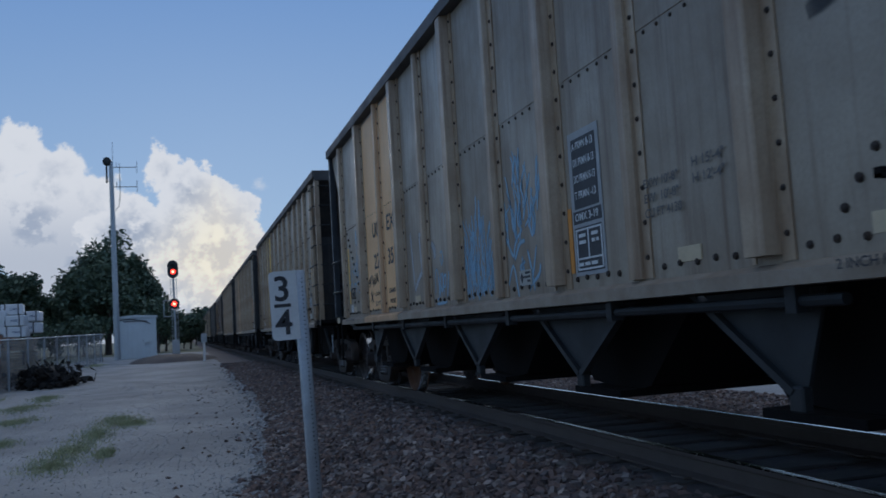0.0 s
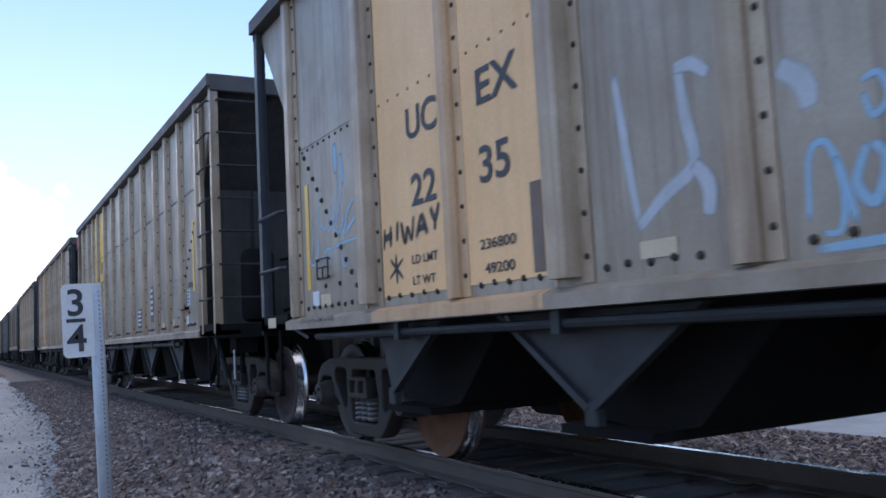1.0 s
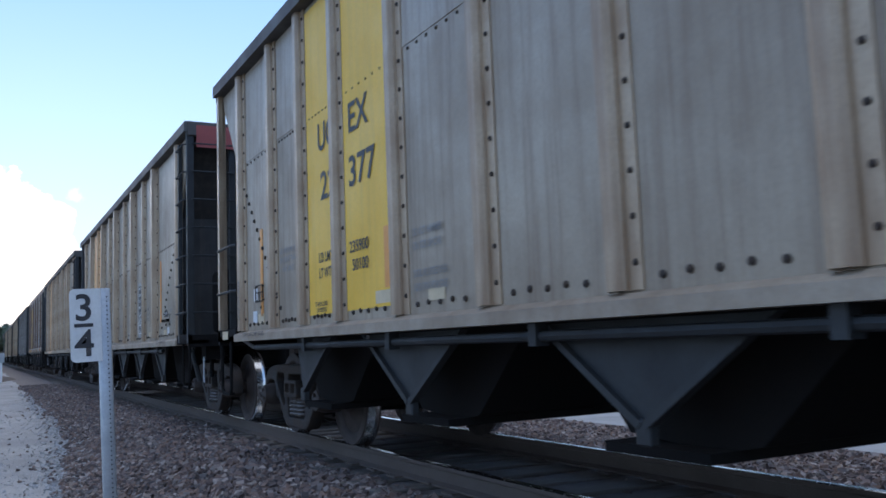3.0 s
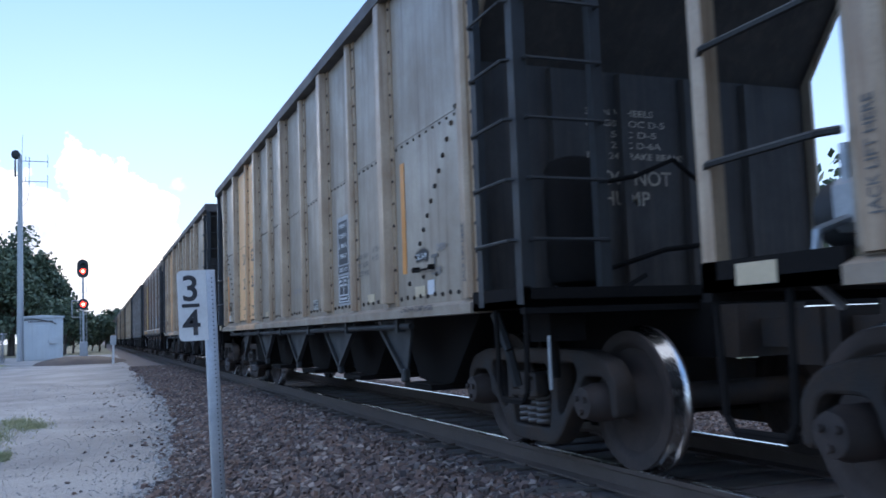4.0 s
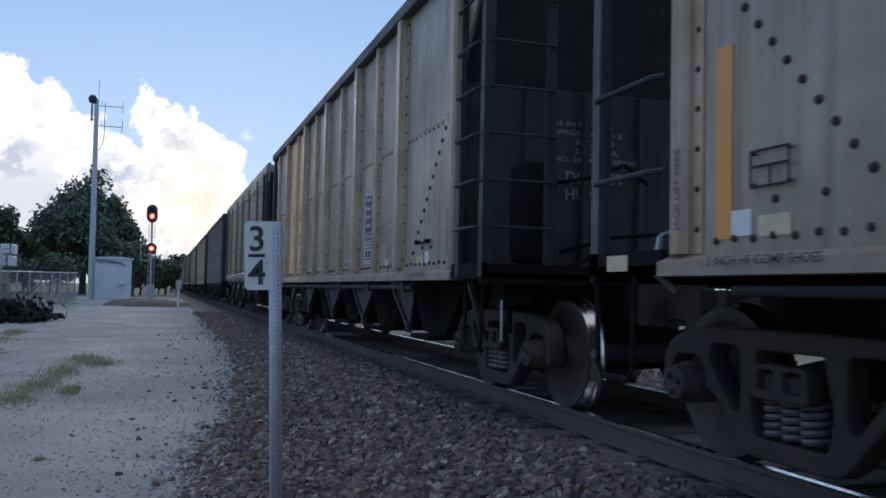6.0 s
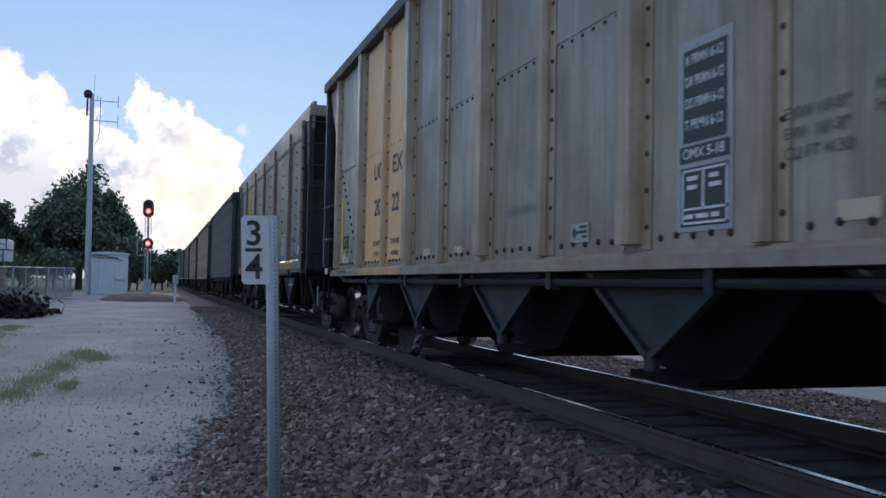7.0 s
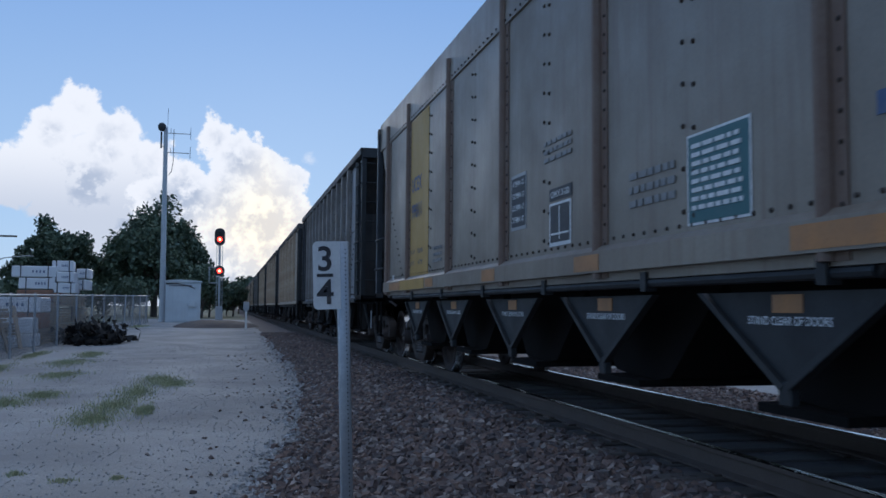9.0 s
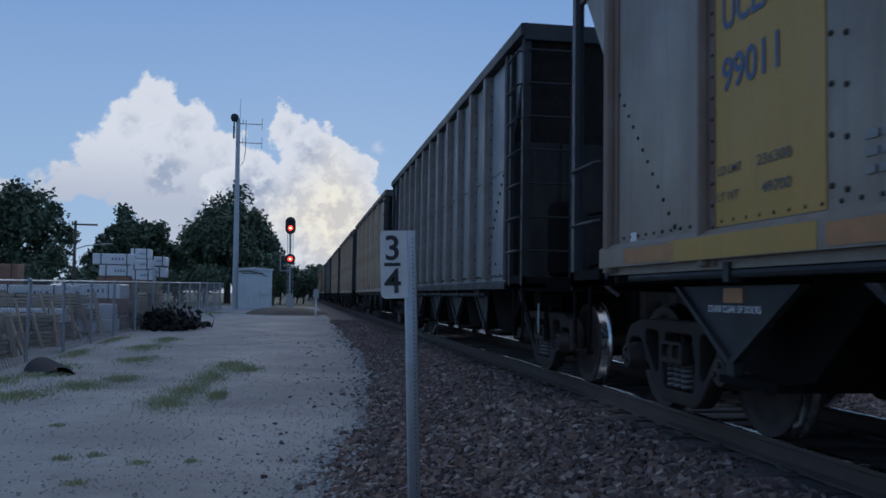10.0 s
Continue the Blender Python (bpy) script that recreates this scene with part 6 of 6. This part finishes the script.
def bundle(x, y, z, lx, ly, lz, mat, rz, label, courses=1):
    bm = bmesh.new()
    if mat is LUMBER:
        n = max(3, int(lz / 0.09))
        for i in range(n):
            a, b = random.uniform(-0.05, 0.05), random.uniform(-0.04, 0.04)
            box(bm, -lx / 2 + a, lx / 2 + b, -ly / 2 + a, ly / 2 + b, lz * i / n, lz * (i + 0.72) / n)
        for k in (-0.38, 0.0, 0.38):
            box(bm, k * lx - 0.04, k * lx + 0.04, -ly / 2 + 0.02, ly / 2 - 0.02, 0, lz * 0.98)
    else:
        box(bm, -lx / 2, lx / 2, -ly / 2, ly / 2, 0, lz)
        bevel(bm, min(0.03, lz * 0.1))
    ob = thing("lumber_bundle", label, "lumber", pose(x, y, z, 0, 0, rz), "bundles in the lumber yard")
    if mat is LUMBER:
        part("board_stack", bm, mat, ob)["kind"] = "stuff"
    else:
        part("wrapped_load", bm, mat, ob)
    bm = bmesh.new()
    for k in (-0.3, 0.3):
        box(bm, k * lx - 0.02, k * lx + 0.02, -ly / 2 - 0.006, ly / 2 + 0.006, -0.004, lz + 0.006)
    part("strap", bm, INK, ob)
    if mat is WRAP:
        bm = bmesh.new()
        for i in range(4):
            box(bm, -0.05 * lx + 0.08 * lx * i, -0.05 * lx + 0.08 * lx * i + 0.035 * lx, -ly / 2 - 0.004, -ly / 2, 0.4 * lz, 0.62 * lz)
        part("printed_bars", bm, BLUE_INK, ob)["kind"] = "stuff"
    return ob


rng = random.Random(11)
for x, y, z, lx, lz, m in ((-7.2, 36, 2.0, 1.6, 0.42, WRAP), (-7.1, 36, 1.55, 1.3, 0.42, WRAP), (-6.3, 36.2, 2.25, 0.75, 0.4, WRAP), (-6.2, 36, 1.82, 0.8, 0.4, WRAP), (-6.15, 36, 1.4, 0.8, 0.4, WRAP), (-5.7, 36.8, 2.0, 0.6, 0.38, WRAP),
                           (-5.75, 36.8, 1.55, 0.6, 0.4, WRAP), (-7.0, 36, 0.9, 1.6, 0.62, BRICK_RED), (-6.0, 36, 0.9, 1.0, 0.48, LUMBER), (-6.6, 36, 0.3, 2.4, 0.58, LUMBER), (-6.5, 36, -0.3, 2.6, 0.58, LUMBER)):
    bundle(x, y, z, lx, 1.1, lz, m, rng.uniform(-6, 6), {WRAP: "white-wrapped lumber bundle in a stack", BRICK_RED: "reddish bundled load in the yard stack", LUMBER: "sawn timber bundle in the yard stack"}[m])
for i in range(26):
    y = 17 + 1.25 * (i % 13) + rng.uniform(-0.2, 0.2)
    x = -6.9 - 2.6 * (i // 13) - rng.uniform(0, 0.8)
    z = road_z(y)
    for k in range(rng.choice((2, 2, 3))):
        m = rng.choice((LUMBER, WRAP, LUMBER, LUMBER, LUMBER))
        h = rng.uniform(0.35, 0.5)
        bundle(x + rng.uniform(-0.1, 0.1), y, z, rng.uniform(1.7, 2.5), 1.0, h, m, rng.uniform(-5, 5), {WRAP: "white-wrapped lumber bundle in a stack", BRICK_RED: "reddish bundled load in the yard stack", LUMBER: "sawn timber bundle in the yard stack"}[m])
        z += h + 0.01
bundle(-11.3, 36, -0.35, 1.3, 1.1, 1.24, LUMBER, 3, "sawn timber bundle in the yard stack")
bundle(-11.3, 36, 0.9, 1.1, 1.0, 1.05, BRICK_RED, 3, "tall reddish bundled load in the yard stack")


for x, y, z, lx, lz, m in ((-8.3, 29.5, 0.62, 2.3, 0.5, WRAP), (-6.75, 30.5, 0.72, 1.9, 0.48, WRAP), (-8.2, 29.5, 0.12, 2.4, 0.48, LUMBER), (-6.8, 30.5, 0.2, 2.0, 0.5, BRICK_RED), (-8.2, 29.5, road_z(29.5), 2.4, 0.46, LUMBER), (-6.8, 30.5, road_z(30.5), 2.0, 0.5, LUMBER)):
    bundle(x, y, z, lx, 1.2, lz, m, rng.uniform(-4, 4), {WRAP: "white-wrapped lumber pack on a stack behind the fence", BRICK_RED: "reddish bundled load in the yard stack", LUMBER: "sawn timber bundle in the yard stack"}[m])
for i in range(16):
    y = 16.5 + 0.75 * i + rng.uniform(-0.3, 0.3)
    bm = bmesh.new()
    box(bm, -0.02, 0.02, -0.09, 0.09, 0, rng.uniform(0.9, 1.5))
    bevel(bm, 0.004)
    solo("loose_board", bm, LUMBER, "weathered board leaning behind the chain-link fence", "board", pose(-5.75 - rng.uniform(0, 0.4), y, road_z(y) - 0.02, rng.uniform(-28, 28), rng.uniform(-22, -8), rng.uniform(-20, 20)), "boards behind the fence")


def build_utility_pole(x, y, h):
    s = thing("utility_pole", "wooden utility pole with a crossarm", "pole", pose(x, y, -0.1), "utility poles")
    bm = bmesh.new()
    rod(bm, (0, 0, 0), (0, 0, h), 0.14, 8, 0.1)
    part("pole", bm, BARK, s)
    bm = bmesh.new()
    box(bm, -0.2, 1.6, -0.06, 0.06, h - 0.35, h - 0.22)
    part("crossarm", bm, BARK, s)
    bm = bmesh.new()
    tube(bm, [(0, 0, h - 2.2), (0.8, 0, h - 1.9), (2.4, 0, h - 1.7), (2.8, 0, h - 1.75)], 0.04)
    part("lamp_arm", bm, GALV, s)


build_utility_pole(-17.1, 70, 6.4)


# ---- brush, grass and trees ----
def build_tree(x, y, h, w, seed, leaves=5200, leaf=0.26, low=0.12):
    rng = np.random.default_rng(seed)
    s = thing("tree", "broad dark green leafy tree against the evening sky", "tree", pose(x, y, -0.3), "trees beyond the yard")
    bm = bmesh.new()
    rod(bm, (0, 0, 0), (0.1, 0, h * 0.45), 0.05 * h * 0.6, 8, 0.02 * h)
    tips = []
    for i in range(9):
        a, e = 2 * math.pi * i / 9 + rng.uniform(-0.3, 0.3), rng.uniform(0.35, 0.95)
        p = (0.05, 0, h * rng.uniform(0.2, 0.42))
        q = (w * 0.38 * math.cos(a) * (1.1 - e * 0.5), w * 0.38 * math.sin(a) * (1.1 - e * 0.5), h * (0.3 + 0.55 * e))
        rod(bm, p, q, 0.012 * h, 6, 0.004 * h)
        tips.append(q)
    part("trunk", bm, BARK, s)
    clumps = []
    for i in range(74):
        u = rng.normal(size=3)
        u /= np.linalg.norm(u)
        r = rng.uniform(0.45, 1.0)
        wide = 1.0 - 0.25 * max(u[2], 0)
        clumps.append((u[0] * r * w * 0.43 * wide, u[1] * r * w * 0.4 * wide, h * (0.54 + low * 0.3) + u[2] * r * h * (0.42 - low * 0.2), rng.uniform(0.07, 0.16) * w))
    c = np.array(clumps)
    pick = rng.integers(0, len(c), leaves)
    d = rng.normal(size=(leaves, 3))
    d /= np.linalg.norm(d, axis=1)[:, None]
    pos = c[pick, :3] + d * (c[pick, 3] * rng.uniform(0.3, 1.12, leaves))[:, None]
    pos = pos[pos[:, 2] > 0.3]
    n = len(pos)
    a, b = rng.normal(size=(n, 3)), rng.normal(size=(n, 3))
    a /= np.linalg.norm(a, axis=1)[:, None]
    b = np.cross(a, b)
    b /= np.linalg.norm(b, axis=1)[:, None]
    sz = leaf * rng.uniform(0.6, 1.3, (n, 1))
    V = np.stack([pos - a * sz, pos + b * sz * 0.5, pos + a * sz, pos - b * sz * 0.5], 1).reshape(-1, 3)
    part("crown", soup("crown", V.tolist(), np.arange(4 * n).reshape(-1, 4).tolist(), LEAF), None, s)
    return s


for i, (x, y, h, w, n) in enumerate(((-6.9, 85, 10.6, 8.6, 9000), (-4.6, 88, 8.6, 5.5, 4500), (-16.2, 88, 9.4, 6.4, 6000), (-14.6, 90, 8.3, 4.0, 3000), (-12.2, 92, 6.3, 5.5, 4000), (-19.6, 95, 7.6, 5.0, 3500),
                                     (-25.5, 84, 10.6, 9.5, 8000), (-31.5, 82, 12.5, 11.0, 7000), (-42, 84, 12.0, 12.0, 5000), (3.0, 165, 6.8, 6.0, 2500), (-0.6, 170, 5.6, 6.0, 2000), (-3.5, 160, 5.2, 6.0, 2000),
                                     (30, 46, 9.0, 10.0, 5000), (42, 60, 11.0, 12.0, 5000), (28, 22, 8.0, 9.0, 4000))):
    build_tree(x, y, h * 1.04, w * 1.15, 20 + i, int(n * 2.0), 0.24 if y < 120 else 0.4)
for i, (x, y, h, w) in enumerate(((-1.9, 84, 3.6, 4.0), (-8.5, 80, 3.4, 5), (-12.5, 78, 3.2, 5), (-17, 76, 3.0, 6), (-22, 74, 3.0, 6), (-0.4, 100, 2.8, 3.0), (-2.4, 78, 4.6, 4.6), (0.3, 92, 3.4, 3.2), (-28, 92, 4.8, 9), (-37, 95, 5.2, 11), (-21, 98, 4.6, 8), (-11, 98, 4.4, 8), (-47, 95, 5.4, 12), (-5, 104, 4.0, 7), (1.2, 130, 4.2, 6), (-15.5, 100, 4.4, 7))):
    t = build_tree(x, y, h, w, 60 + i, 1800, 0.2, 0.6)
    t["label"] = "low dense dark green shrub behind the fence"
    t["category"] = "shrub"


def blades(patches, count, seed, tall):
    rng = np.random.default_rng(seed)
    V, F = [], []
    for k in range(count):
        x, y, rx, ry = patches[rng.integers(0, len(patches))]
        a, r = rng.uniform(0, 6.3), abs(rng.normal(0, 0.55))
        px, py = x + rx * r * math.cos(a), y + ry * r * math.sin(a)
        z, t = ground_z(px, py) - 0.01, rng.uniform(0.3, 1.0) * tall
        b, w, l = rng.uniform(0, 3.14), 0.006 + 0.004 * rng.random(), rng.uniform(-0.6, 0.6, 2) * t
        i = len(V)
        V += [(px - w * math.cos(b), py - w * math.sin(b), z), (px + w * math.cos(b), py + w * math.sin(b), z), (px + l[0], py + l[1], z + t)]
        F.append((i, i + 1, i + 2))
    return V, F


GRASS_SPOTS = [(-1.75, 12.3, 0.4, 0.9), (-1.65, 13.6, 0.45, 1.2), (-1.5, 15.4, 0.4, 1.4), (-1.3, 17.5, 0.4, 1.3), (-1.15, 12.9, 0.12, 0.4), (-1.0, 16.5, 0.3, 0.6), (-3.3, 18.8, 0.5, 0.9), (-3.7, 22, 0.6, 1.2), (-3.3, 14.2, 0.5, 0.8),
               (-3.8, 12.8, 0.5, 0.9), (-2.9, 15.2, 0.3, 0.5), (-3.6, 25, 0.4, 1.5), (-4.6, 48, 0.6, 2.5), (-4.5, 17.2, 0.5, 0.8), (-4.7, 14.5, 0.6, 1.0), (-4.9, 20.5, 0.3, 1.5), (-5.0, 25, 0.25, 2.0), (-4.2, 15.6, 0.4, 0.6)]
v, f = blades(GRASS_SPOTS, 30000, 31, 0.075)
tagged(new("grass", soup("grass", v, f, GRASS)), "short yellow-green grass patches on the gravel", "grass", kind="stuff")
v, f = blades([(-2.1, 8.35, 0.1, 0.12), (-1.85, 8.5, 0.09, 0.12), (-1.4, 8.15, 0.12, 0.12), (-0.95, 8.25, 0.06, 0.08), (-1.7, 7.2, 0.14, 0.12), (-2.3, 7.0, 0.12, 0.1), (-2.6, 10.2, 0.1, 0.1)], 1500, 32, 0.05)
tagged(new("grass_tufts", soup("grass_tufts", v, f, GRASS)), "small sparse grass tufts in the gravel", "grass", kind="stuff")


def build_brush():
    rng = np.random.default_rng(41)
    V, F = [], []
    for k in range(1500):
        u = rng.normal(size=3) * (0.42, 0.6, 0.24)
        c = np.array((-4.5, 31.5, road_z(31) + 0.02)) + (u[0], u[1], abs(u[2]))
        d = rng.normal(size=(3, 3)) * 0.11
        i = len(V)
        V += [tuple(c), tuple(c + d[0]), tuple(c + d[1]), tuple(c + d[2])]
        F += [(i, i + 1, i + 2), (i, i + 2, i + 3), (i, i + 1, i + 3), (i + 1, i + 2, i + 3)]
    tagged(new("brush_pile", soup("brush_pile", V, F, DEBRIS)), "dark heap of cut brush and debris by the fence", "brush pile", kind="stuff")


build_brush()

s = thing("culvert_pipe", "black corrugated drain pipe end lying in the gravel", "pipe", pose(-4.42, 16.35, -0.53, 4, 0, 30))
bm = bmesh.new()
prof = [(-0.9 + 0.03 * i, 0.27 + (0.018 if i % 2 else 0)) for i in range(40)]
rings = []
for q, r in prof:
    rings.append([bm.verts.new((r * math.cos(2 * math.pi * k / 24), q, r * math.sin(2 * math.pi * k / 24))) for k in range(24)])
for a, b in zip(rings, rings[1:]):
    for k in range(24):
        bm.faces.new((a[k], a[(k + 1) % 24], b[(k + 1) % 24], b[k]))
part("pipe_shell", bm, DARK_RUBBER, s, smooth=True)


def build_spoil():
    bm = bmesh.new()
    g = {}
    for i in range(25):
        for j in range(13):
            x, y = -3.0 + 4.6 * i / 24, 45.5 + 7 * j / 12
            e = max(0.0, 1 - ((x + 0.7) / 2.3) ** 2 - ((y - 49) / 3.5) ** 2)
            g[i, j] = bm.verts.new((x, y, ground_z(x, y) - 0.04 + 0.36 * e ** 0.7 + 0.06 * noise.noise(Vector((x * 3, y * 2, 0))) * (e > 0)))
    for i in range(24):
        for j in range(12):
            bm.faces.new((g[i, j], g[i + 1, j], g[i + 1, j + 1], g[i, j + 1]))
    solo("ballast_heap", bm, HEAP, "low dark heap of spare ballast by the signal", "gravel heap", kind="stuff", smooth=True)


build_spoil()


motions()
